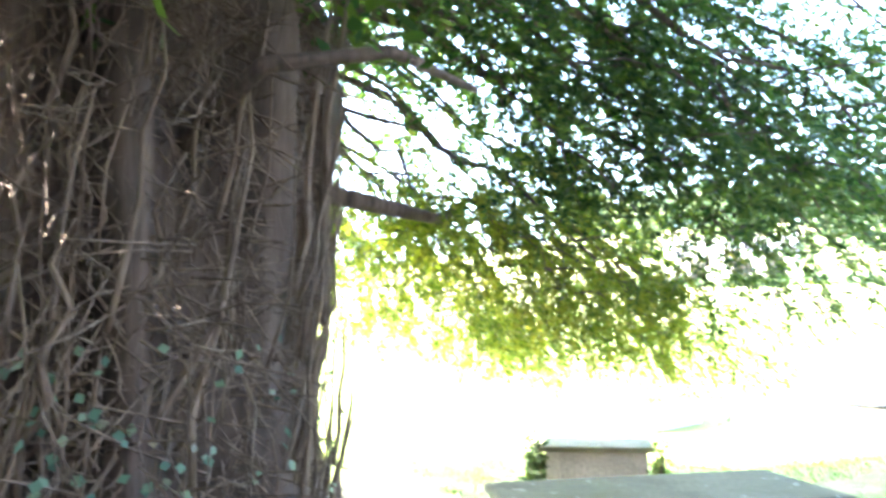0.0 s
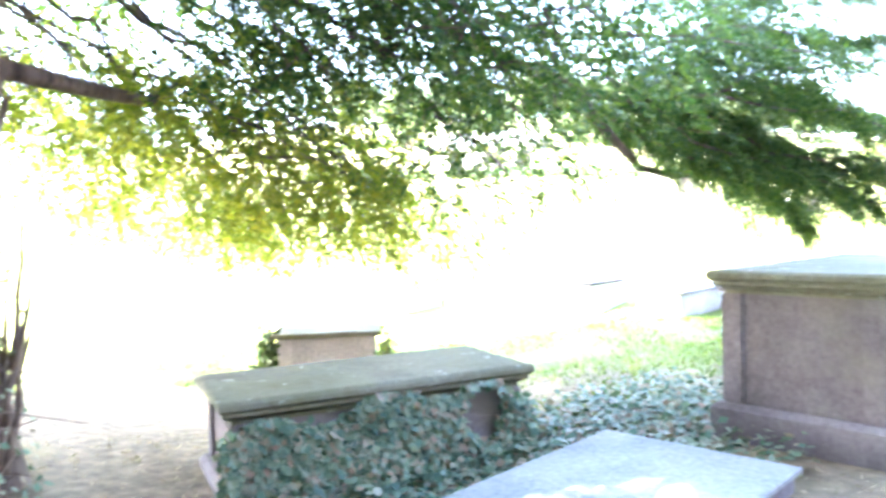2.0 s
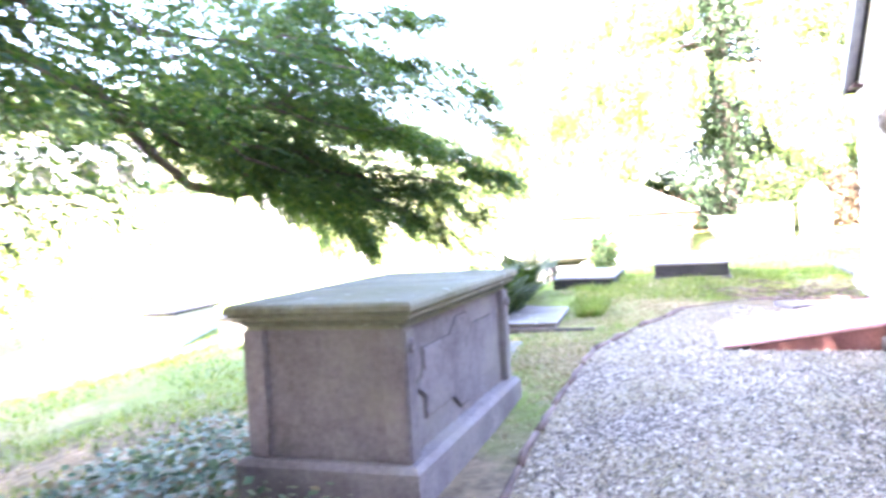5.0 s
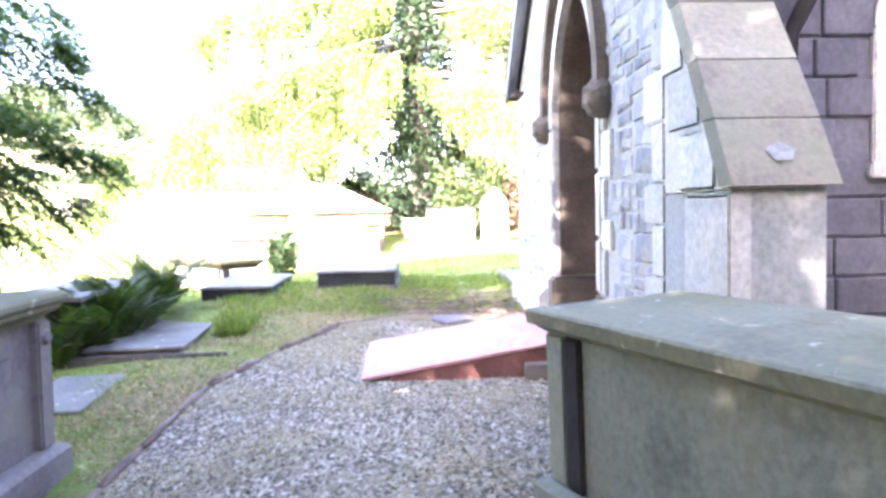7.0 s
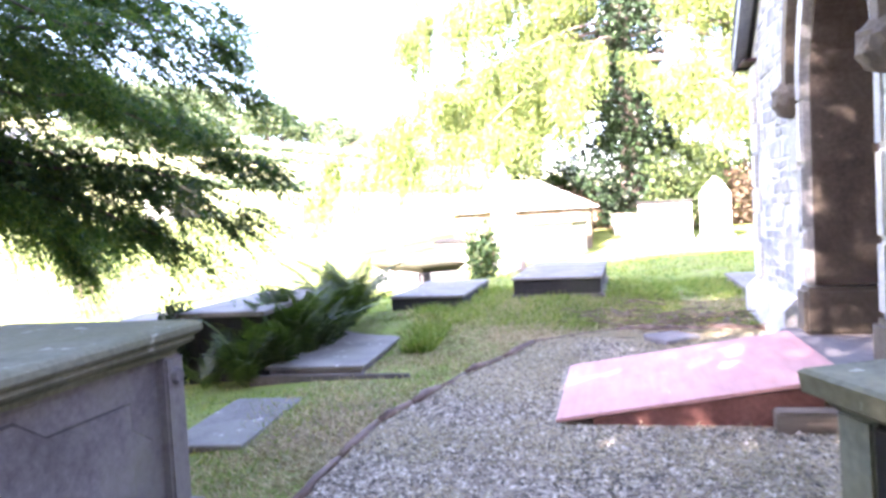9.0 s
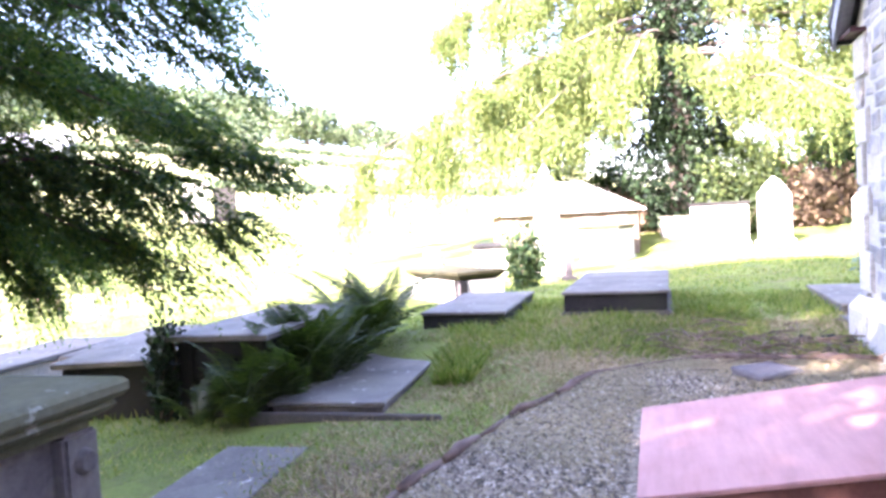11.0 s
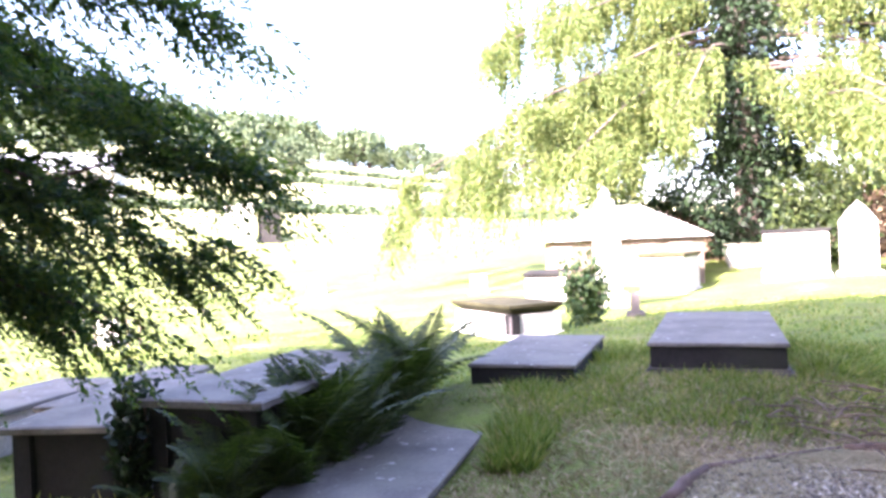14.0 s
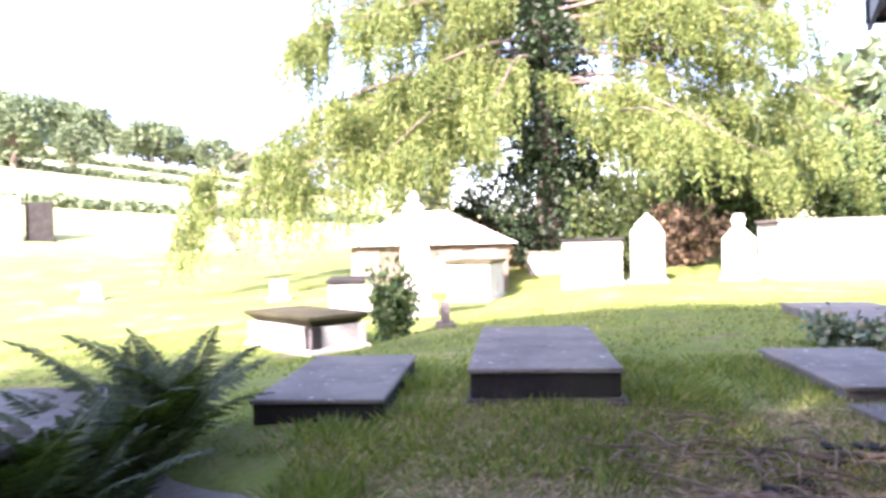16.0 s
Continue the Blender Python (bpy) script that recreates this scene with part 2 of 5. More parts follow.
def ground_mat():
    m, nt, b = base_mat("churchyard_turf", 0.95)
    grass = ramp(nt, nz(nt, 0.35, 6), [(0.3, (0.12, 0.18, 0.03)), (0.55, (0.19, 0.25, 0.05)), (0.75, (0.3, 0.29, 0.1))])
    grass = mix(nt, 0.5, grass, ramp(nt, nz(nt, 25, 5), [(0.3, (0.4, 0.45, 0.35)), (0.7, (1.2, 1.15, 1.1))]), "MULTIPLY")
    grass = mix(nt, ramp(nt, nz(nt, 2.6, 7, 0.72), [(0.46, (0, 0, 0)), (0.66, (0.6, 0.6, 0.6))]), grass, (0.1, 0.085, 0.045))
    litter = ramp(nt, nz(nt, 9, 7), [(0.3, (0.11, 0.08, 0.05)), (0.6, (0.26, 0.2, 0.125)), (0.8, (0.38, 0.31, 0.21))])
    tc = nt.nodes.new("ShaderNodeTexCoord")
    vd = nt.nodes.new("ShaderNodeVectorMath")
    vd.operation = "DISTANCE"
    vd.inputs[1].default_value = (-2.2, -3.0, -0.2)
    nt.links.new(tc.outputs["Object"], vd.inputs[0])
    ad = nt.nodes.new("ShaderNodeMath")
    ad.operation = "MULTIPLY_ADD"
    ad.inputs[1].default_value = 5.0
    nt.links.new(nz(nt, 0.8, 5), ad.inputs[0])
    nt.links.new(vd.outputs["Value"], ad.inputs[2])
    near = nt.nodes.new("ShaderNodeMapRange")
    near.inputs[1].default_value, near.inputs[2].default_value = 6.6, 8.2
    nt.links.new(ad.outputs[0], near.inputs[0])
    col = mix(nt, near.outputs[0], litter, grass)
    dry = ramp(nt, nz(nt, 0.7, 6, 0.7), [(0.56, (0, 0, 0)), (0.68, (1, 1, 1))])
    col = mix(nt, dry, col, (0.26, 0.22, 0.12))
    for place, r in (((1.9, 6.4, 0.1), 1.15), ((0.25, 3.6, 0.0), 0.75)):   # worn strips beside the gravel
        v2 = nt.nodes.new("ShaderNodeVectorMath")
        v2.operation = "DISTANCE"
        v2.inputs[1].default_value = place
        nt.links.new(tc.outputs["Object"], v2.inputs[0])
        a2 = nt.nodes.new("ShaderNodeMath")
        a2.operation = "MULTIPLY_ADD"
        a2.inputs[1].default_value = 1.6
        nt.links.new(nz(nt, 2.5, 5), a2.inputs[0])
        nt.links.new(v2.outputs["Value"], a2.inputs[2])
        m2 = nt.nodes.new("ShaderNodeMapRange")
        m2.inputs[1].default_value, m2.inputs[2].default_value = r + 0.5, r + 1.1
        nt.links.new(a2.outputs[0], m2.inputs[0])
        col = mix(nt, m2.outputs[0], litter, col)
    away = nt.nodes.new("ShaderNodeMapRange")
    away.inputs[1].default_value, away.inputs[2].default_value = 45.0, 75.0
    nt.links.new(vd.outputs["Value"], away.inputs[0])
    hay = ramp(nt, nz(nt, 0.02, 4), [(0.35, (0.3, 0.33, 0.13)), (0.65, (0.46, 0.43, 0.24))])
    col = mix(nt, away.outputs[0], col, hay)
    nt.links.new(col, b.inputs["Base Color"])
    bump(nt, b, nz(nt, 14, 8, 0.75), 0.9, 0.05)
    return m


def gravel_mat():
    m, nt, b = base_mat("gravel_bed", 0.9)
    tc = nt.nodes.new("ShaderNodeTexCoord")
    v = nt.nodes.new("ShaderNodeTexVoronoi")
    v.inputs["Scale"].default_value = 34
    nt.links.new(tc.outputs["Object"], v.inputs["Vector"])
    sep = nt.nodes.new("ShaderNodeSeparateColor")
    nt.links.new(v.outputs["Color"], sep.inputs[0])
    col = ramp(nt, sep.outputs[0], [(0.0, (0.06, 0.05, 0.04)), (0.55, (0.22, 0.19, 0.15)), (1.0, (0.6, 0.53, 0.43))])
    needles = ramp(nt, nz(nt, 1.3, 6, 0.7), [(0.38, (0, 0, 0)), (0.56, (1, 1, 1))])
    col = mix(nt, mix(nt, 0.75, (0, 0, 0), needles), col, (0.3, 0.25, 0.17))
    nt.links.new(col, b.inputs["Base Color"])
    bump(nt, b, v.outputs["Distance"], 1.0, 0.02)
    return m


M_GROUND, M_GRAVEL = ground_mat(), gravel_mat()


def chip_mat():
    """Stone chippings, each one its own grey."""
    m, nt, b = base_mat("gravel_chip", 0.85)
    g = nt.nodes.new("ShaderNodeNewGeometry")
    col = ramp(nt, g.outputs["Random Per Island"], [(0.0, (0.08, 0.07, 0.058)), (0.35, (0.2, 0.175, 0.14)), (0.75, (0.4, 0.35, 0.285)), (1.0, (0.66, 0.59, 0.49))])
    col = mix(nt, 0.5, col, ramp(nt, nz(nt, 70, 4), [(0.3, (0.5, 0.5, 0.5)), (0.7, (1.2, 1.2, 1.2))]), "MULTIPLY")
    nt.links.new(col, b.inputs["Base Color"])
    bump(nt, b, nz(nt, 90, 5), 0.5, 0.004)
    return m


M_CHIP = chip_mat()


# ---- builders ----
def part(name, bm, material, parent=None, label="", place=None):
    me = bpy.data.meshes.new(name)
    bm.normal_update()
    bm.to_mesh(me)
    bm.free()
    me.materials.append(material)
    ob = new(name, me)
    if parent:
        ob.parent = parent
    if place is not None:
        ob.matrix_basis = place
    if label:
        ob["label"] = label
    return ob


def raw(name, verts, faces, material, parent=None, label="", smooth=False):
    me = bpy.data.meshes.new(name)
    me.from_pydata(np.asarray(verts).tolist(), [], np.asarray(faces).tolist() if not isinstance(faces, list) else faces)
    me.materials.append(material)
    if smooth:
        me.polygons.foreach_set("use_smooth", [True] * len(me.polygons))
    ob = new(name, me)
    if parent:
        ob.parent = parent
    if label:
        ob["label"] = label
    return ob


def thing(name, m, label, category, group="", kind=""):
    ob = new(name)
    ob.empty_display_size = 0.2
    ob.matrix_basis = m
    return tagged(ob, label, category, group, kind)


def block(x0, x1, y0, y1, z0, z1, bev=0.012, segs=2, bm=None, jit=0.0):
    bm = bm or bmesh.new()
    r = bmesh.ops.create_cube(bm, size=1)
    for v in r["verts"]:
        v.co = Vector((x0 + (v.co.x + .5) * (x1 - x0), y0 + (v.co.y + .5) * (y1 - y0), z0 + (v.co.z + .5) * (z1 - z0)))
        if jit:
            v.co += Vector((random.uniform(-jit, jit), random.uniform(-jit, jit), random.uniform(-jit, jit)))
    if bev:
        es = list({e for v in r["verts"] for e in v.link_edges})
        bmesh.ops.bevel(bm, geom=es, offset=bev, segments=segs, affect="EDGES", clamp_overlap=True)
    return bm


def moulded(w, l, profile):
    """A rectangular slab whose four edges follow a profile of (outset, z), from below to the top."""
    bm = bmesh.new()
    rings = []
    for o, z in profile:
        a, b = w / 2 + o, l / 2 + o
        rings.append([bm.verts.new(p) for p in ((-a, -b, z), (a, -b, z), (a, b, z), (-a, b, z))])
    for r, s in zip(rings, rings[1:]):
        for i in range(4):
            bm.faces.new((r[i], r[(i + 1) % 4], s[(i + 1) % 4], s[i]))
    bm.faces.new(rings[0][::-1])
    bm.faces.new(rings[-1])
    return bm


def extrude_poly(pts, thick, axis="x", bm=None):
    """A flat outline of (a, b), thickened by thick along axis ('x': outline is y, z; 'y': x, z; 'z': x, y)."""
    bm = bm or bmesh.new()
    put = {"x": lambda a, b, d: (d, a, b), "y": lambda a, b, d: (a, d, b), "z": lambda a, b, d: (a, b, d)}[axis]
    f = [bm.verts.new(put(a, b, 0.0)) for a, b in pts]
    g = [bm.verts.new(put(a, b, thick)) for a, b in pts]
    n = len(pts)
    bm.faces.new(f)
    bm.faces.new(g[::-1])
    for i in range(n):
        bm.faces.new((f[(i + 1) % n], f[i], g[i], g[(i + 1) % n]))
    bmesh.ops.recalc_face_normals(bm, faces=bm.faces[:])
    return bm


def tube(points, radii, sides=7, wob=0.0, rng=None):
    """Vertices and faces of a tapered, bent tube."""
    pts = [Vector(p) for p in points]
    vs, fs = [], []
    for i, p in enumerate(pts):
        d = (pts[min(i + 1, len(pts) - 1)] - pts[max(i - 1, 0)]).normalized()
        a = d.cross(Vector((0.31, 0.17, 0.93)))
        a = a.normalized() if a.length > 1e-3 else Vector((1, 0, 0))
        b = d.cross(a)
        for k in range(sides):
            q = 2 * math.pi * k / sides
            r = radii[i] * (1 + (rng.uniform(-wob, wob) if rng else 0))
            vs.append(p + r * (math.cos(q) * a + math.sin(q) * b))
    for i in range(len(pts) - 1):
        for k in range(sides):
            fs.append((i * sides + k, i * sides + (k + 1) % sides, (i + 1) * sides + (k + 1) % sides, (i + 1) * sides + k))
    n = len(vs)
    vs += [pts[0], pts[-1]]
    last = (len(pts) - 1) * sides
    for k in range(sides):
        fs.append((n, (k + 1) % sides, k))
        fs.append((n + 1, last + k, last + (k + 1) % sides))
    return vs, fs


class Bag:
    """Collects many small pieces into one mesh."""

    def __init__(self):
        self.v, self.f, self.n = [], [], 0

    def tube(self, *a, **k):
        v, f = tube(*a, **k)
        self.v.append(np.array([tuple(p) for p in v]))
        self.f += [tuple(i + self.n for i in q) for q in f]
        self.n += len(v)

    def leaves(self, P, D, S, L, W):
        """Pointed blades at P, along D, spread towards S, of length L and width W."""
        k = len(P)
        L, W = np.broadcast_to(L, k)[:, None], np.broadcast_to(W, k)[:, None]
        q = np.stack([P, P + D * L * 0.45 + S * W, P + D * L, P + D * L * 0.45 - S * W], 1).reshape(-1, 3)
        self.v.append(q)
        i = np.arange(k) * 4 + self.n
        self.f += np.stack([i, i + 1, i + 2, i + 3], 1).tolist()
        self.n += 4 * k

    def make(self, name, mat, parent=None, label="", smooth=False):
        return raw(name, np.concatenate(self.v), self.f, mat, parent, label, smooth)


def unit(a):
    return a / np.maximum(np.linalg.norm(a, axis=-1, keepdims=True), 1e-6)


def curve_pts(a, b, sag, n, rng, wob=0.0):
    """A limb from a to b that arches up by sag in its middle."""
    a, b = Vector(a), Vector(b)
    out = []
    for i in range(n + 1):
        t = i / n
        p = a.lerp(b, t) + Vector((0, 0, sag * 4 * t * (1 - t)))
        if 0 < i < n:
            p += Vector((rng.uniform(-wob, wob), rng.uniform(-wob, wob), rng.uniform(-wob, wob)))
        out.append(p)
    return out


# ---- ground ----
KNOTS = [(0.5, -6, 0), (1.5, -2, 0), (1.5, 2, 0), (1.6, 4, 0), (3, 3, 0.0), (2.2, 6.6, 0.1), (0.3, 4, 0.0), (-0.6, 0, -0.14), (-1.2, 1.5, -0.2),
         (-2.2, -1.6, -0.32), (-2.9, 5.0, -0.16), (-3.3, -4.4, -0.15), (-5, 0, -0.55), (-0.6, 5.5, 0.0), (-1.6, 5.4, -0.1), (-3, 6.5, -0.4), (1.2, 8, 0.34), (-0.3, 7.6, 0.24),
         (3.4, 8.4, 0.2), (-8, 5, -0.8), (-2, 14, -0.28), (0.5, 13, 0.12), (4, 13, 0.3), (0, 22, -0.2), (6, 22, 0.1), (4, 30, 0.3), (-10, 18, -0.6), (12, 10, 0.6)]
KN = np.array(KNOTS)


def lift(x, y):
    """Height of the ground."""
    x, y = np.asarray(x, float), np.asarray(y, float)
    d = (x[..., None] - KN[:, 0]) ** 2 + (y[..., None] - KN[:, 1]) ** 2
    w = 1 / (d + 0.35) ** 1.7
    z = (w * KN[:, 2]).sum(-1) / w.sum(-1)
    r = np.hypot(x, y - 2)
    left = np.clip((-x) / np.maximum(r, 1) * 1.2 + 0.25, 0.25, 1.0)
    ahead = np.clip(y / np.maximum(r, 1) + 0.4, 0, 1)
    far = np.clip((r - 26) / 30, 0, 1)
    hill = far * 1.8 + np.clip(r - 45, 0, None) * 0.165 * left * ahead
    hill = np.where(r > 330, far * 1.8 + (285 * 0.165 + (r - 330) * 0.02) * left * ahead, hill)
    near_off = np.clip((r - 30) / 30, 0, 1)
    return z * (1 - near_off) + hill


def build_ground():
    gx = np.concatenate([-np.geomspace(700, 16, 34), np.arange(-15, 14.01, 0.3), np.geomspace(15, 700, 34)])
    gy = np.concatenate([-np.geomspace(500, 10, 18), np.arange(-9, 32.01, 0.33), np.geomspace(34, 800, 40)])
    X, Y = np.meshgrid(gx, gy)
    Z = lift(X, Y)
    V = np.stack([X, Y, Z], -1).reshape(-1, 3)
    nx = len(gx)
    i = (np.arange(len(gy) - 1)[:, None] * nx + np.arange(nx - 1)).ravel()
    F = np.stack([i, i + 1, i + nx + 1, i + nx], 1)
    tagged(raw("ground", V, F, M_GROUND, smooth=True), "churchyard turf with dry patches, rising to hill fields", "ground", kind="structure")


build_ground()

EDGE = [(0.46, -6.0), (0.42, -3.0), (0.39, -0.5), (0.33, 1.2), (0.34, 2.3), (0.38, 3.6), (0.68, 4.95), (1.14, 5.9), (1.86, 6.3), (2.5, 6.3), (3.2, 6.25)]


def edge_x(y):
    """The gravel's bound towards the graves at y."""
    return float(np.interp(y, [p[1] for p in EDGE[:9]], [p[0] for p in EDGE[:9]]))


def build_gravel():
    V, F = [], []
    ys = np.arange(-7.0, 6.21, 0.2)
    n = 18
    for y in ys:
        a = edge_x(y) + (0.0 if y < 5.9 else (y - 5.9) * 1.5)
        for k in range(n + 1):
            x = a + (3.35 - a) * k / n if y > 1.2 else a + (6.2 - a) * k / n
            V.append((x, y, float(lift(x, y)) + 0.02 + 0.012 * noise.noise((x * 3, y * 3, 0))))
    for j in range(len(ys) - 1):
        for k in range(n):
            q = j * (n + 1) + k
            F.append((q, q + 1, q + n + 2, q + n + 1))
    tagged(raw("gravel_path", V, F, M_GRAVEL, smooth=True), "grey gravel path strewn with dry yew needles", "path", kind="structure")


build_gravel()


# ---- church porch ----
def arch_line(c, half, spring, R, n=14):
    """Outline of a pointed arch from its left spring over the apex to the right: (y, z)."""
    out = []
    top = math.acos((R - half) / R)
    for i in range(n + 1):
        a = top * i / n
        out.append((c + half - R + R * math.cos(a), spring + R * math.sin(a)))
    for i in range(n - 1, -1, -1):
        a = top * i / n
        out.append((c - half + R - R * math.cos(a), spring + R * math.sin(a)))
    return out


WX = 3.3                     # outer face of the porch's gable wall
DOOR_C, DOOR_H = 4.42, 0.80  # middle and half width of the doorway
SPRING = 2.05
Y_LO, Y_HI = 2.1, 7.25
EAVE, RIDGE_Y = 2.62, 4.65
PITCH = 0.95


def roof_z(y):
    return EAVE + (2.75 - abs(y - RIDGE_Y)) * PITCH


def build_porch():
    porch = thing("wall_west", pose(0, 0, 0), "rubble stone porch gable with a pointed doorway", "wall", kind="structure")
    arc = arch_line(DOOR_C, DOOR_H, SPRING, 1.3)
    apex = len(arc) // 2
    hi = [(DOOR_C + DOOR_H, -0.3), (Y_HI, -0.3), (Y_HI, roof_z(Y_HI)), (RIDGE_Y, roof_z(RIDGE_Y)), (DOOR_C, roof_z(DOOR_C))] + arc[:apex + 1][::-1]
    lo = [(Y_LO, -0.3), (DOOR_C - DOOR_H, -0.3)] + arc[apex:][::-1] + [(DOOR_C, roof_z(DOOR_C)), (Y_LO, roof_z(Y_LO))]
    for pts in (hi, lo):
        part("wall_core", extrude_poly(pts, 0.56, "x"), M_MORTAR, porch, place=pose(WX + 0.02, 0, 0))
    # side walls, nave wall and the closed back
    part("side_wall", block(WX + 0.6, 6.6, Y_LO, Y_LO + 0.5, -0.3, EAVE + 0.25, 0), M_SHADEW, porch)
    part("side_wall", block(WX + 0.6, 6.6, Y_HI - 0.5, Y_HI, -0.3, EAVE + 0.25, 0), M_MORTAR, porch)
    nave = tagged(part("wall_nave", block(6.6, 7.2, -14, 9.0, -0.4, 4.2, 0), M_SHADEW), "dark slate-block nave wall, shade put into its colour", "wall", kind="structure")
    # reveals and threshold
    step = tagged(part("threshold_step", block(WX - 0.16, WX + 0.62, DOOR_C - DOOR_H - 0.25, DOOR_C + DOOR_H + 0.3, -0.1, 0.265, 0.02), M_SAND),
                  "worn grey stone doorstep at the porch", "doorstep")
    ring_in, ring_out = arch_line(DOOR_C, DOOR_H - 0.006, SPRING, 1.294, 9), arch_line(DOOR_C, DOOR_H + 0.13, SPRING, 1.43, 9)
    for i in range(len(ring_in) - 1):
        q = [ring_in[i], ring_out[i], ring_out[i + 1], ring_in[i + 1]]
        part("arch_stone", extrude_poly(q, 0.30, "x"), M_QUOIN, porch, place=pose(WX - 0.012, 0, 0))
    inner, mid = arch_line(DOOR_C, DOOR_H - 0.04, SPRING, 1.26, 9), arch_line(DOOR_C, DOOR_H - 0.003, SPRING, 1.297, 9)
    for i in range(len(ring_in) - 1):
        q = [inner[i], mid[i], mid[i + 1], inner[i + 1]]
        part("reveal_stone", extrude_poly(q, 0.5, "x"), M_REVEAL, porch, place=pose(WX + 0.06, 0, 0))
    for s in (1, -1):
        y = DOOR_C + s * DOOR_H
        z = 0.64
        for h in (0.42, 0.5, 0.49):
            a, b = sorted((y - s * 0.006, y + s * 0.13))
            part("jamb_stone", block(WX - 0.012, WX + 0.25, a, b, z + 0.004, z + h - 0.004, 0.02), M_QUOIN, porch)
            a, b = sorted((y - s * 0.04, y + s * 0.002))
            part("reveal_stone", block(WX + 0.06, WX + 0.56, a, b, z, z + h, 0.004), M_REVEAL, porch)
            z += h
        a, b = sorted((y - s * 0.07, y + s * 0.2))
        part("jamb_base", block(WX - 0.03, WX + 0.56, a, b, 0.26, 0.62, 0.03), M_REVEAL, porch, "brown weathered jamb base with a chamfer stop")
    for a, b in ((Y_LO + 0.1, DOOR_C - DOOR_H - 0.26), (DOOR_C + DOOR_H + 0.31, Y_HI + 0.05)):
        n = max(1, round((b - a) / 0.6))
        for k in range(n):
            y0, y1 = a + (b - a) * k / n + 0.004, a + (b - a) * (k + 1) / n - 0.004
            bm = extrude_poly([(WX - 0.1, -0.3), (WX + 0.02, -0.3), (WX + 0.02, 0.5), (WX - 0.012, 0.5), (WX - 0.1, 0.4)], y1 - y0, "y")
            bmesh.ops.bevel(bm, geom=bm.edges[:], offset=0.008, segments=1, affect="EDGES")
            part("base_course", bm, M_QUOIN, porch, "pale sloped base course", pose(0, y0, 0))
    # hood mould and its two carved stops
    a, b = arch_line(DOOR_C, DOOR_H + 0.17, SPRING + 0.08, 1.5, 9), arch_line(DOOR_C, DOOR_H + 0.3, SPRING + 0.08, 1.64, 9)
    for i in range(len(a) - 1):
        part("hood_mould", extrude_poly([a[i], b[i], b[i + 1], a[i + 1]], 0.15, "x"), M_REVEAL, porch, place=pose(WX - 0.07, 0, 0))
    for s in (1, -1):
        bm = bmesh.new()
        bmesh.ops.create_icosphere(bm, subdivisions=3, radius=0.13)
        for v in bm.verts:
            v.co.z *= 1.15
            v.co += v.co.normalized() * 0.028 * noise.noise(v.co * 16)
            if v.co.z > 0.05:
                v.co.x *= 1.15
        part("hood_stop", bm, M_REVEAL, porch, "carved stone label stop", pose(WX - 0.02, DOOR_C + s * (DOOR_H + 0.235), SPRING + 0.02))
    # door
    door = thing("door_1", pose(WX + 0.5, DOOR_C, 0.27), "dark purple-brown plank church door, closed", "door", kind="structure")
    for k in range(8):
        y0 = -DOOR_H + k * 0.2
        part("plank", block(0, 0.05, y0 + 0.003, y0 + 0.197, 0, 2.95, 0.006), M_DOOR, door)
    for z in (0.5, 1.5):
        part("strap_hinge", block(-0.012, 0.0, -DOOR_H + 0.02, 0.45, z, z + 0.05, 0.003), M_PIPE, door)
    # roof
    roof = thing("roof", pose(0, 0, 0), "slate porch roof with grey grooved bargeboards", "roof", kind="structure")
    for s in (1, -1):
        y0, y1 = RIDGE_Y, RIDGE_Y + s * 2.7
        z0, z1 = roof_z(RIDGE_Y) + 0.12, roof_z(y1) + 0.12
        part("slope", extrude_poly([(y0, z0), (y1, z1), (y1, z1 + 0.07), (y0, z0 + 0.09)], 3.7, "x"), M_ROOF, roof, place=pose(WX - 0.16, 0, 0))
        for k, (d, h) in enumerate(((0.0, 0.2), (0.035, 0.16), (0.07, 0.12), (0.105, 0.09))):
            part("bargeboard", extrude_poly([(y0, z0 - 0.01), (y1, z1 - 0.01), (y1, z1 - h), (y0, z0 - h)], 0.028, "x"), M_LEAD, roof, place=pose(WX - 0.15 + d, 0, 0))
        part("fascia", block(WX - 0.16, 6.6, min(y1, y1 - s * 0.04), max(y1, y1 - s * 0.04), z1 - 0.16, z1 - 0.005, 0.004), M_PIPE, roof)
        part("soffit", block(WX - 0.1, 6.6, min(y1 - s * 0.05, y1 - s * 0.42), max(y1 - s * 0.05, y1 - s * 0.42), z1 - 0.13, z1 - 0.1, 0.003), M_DOOR, roof)
    tagged(part("nave_roof", extrude_poly([(6.1, 4.05), (10.5, 8.6), (10.5, 8.8), (6.0, 4.2)], 23.2, "y"), M_ROOF, place=pose(0, -14, 0)),
           "steep dark slate nave roof", "roof", kind="structure")
    part("nave_back", block(10.3, 10.6, -14, 9.0, -0.4, 8.6, 0), M_SHADEW, nave)
    for y in (-14, 8.6):
        part("nave_end", extrude_poly([(7.2, -0.4), (10.3, -0.4), (10.3, 8.3), (7.2, 5.1)], 0.4, "y"), M_SHADEW, nave, place=pose(0, y, 0))
    # corner buttress with three sloped weathering courses
    butt = thing("buttress", pose(WX, 0, 0), "stained stone corner buttress with sloped weatherings", "buttress", kind="structure")
    prof = [(1.31, 1.37), (1.50, 1.69), (1.70, 2.0), (1.93, 2.34), (2.2, 2.72)]
    part("shaft", block(0.0, 0.46, 1.36, 2.2, -0.3, 1.36, 0.015), M_BLUEGREY, butt)
    part("shaft_core", extrude_poly([(1.36, 1.36), (2.2, 1.36), (2.2, 2.6)], 0.46, "x"), M_QUOIN, butt)
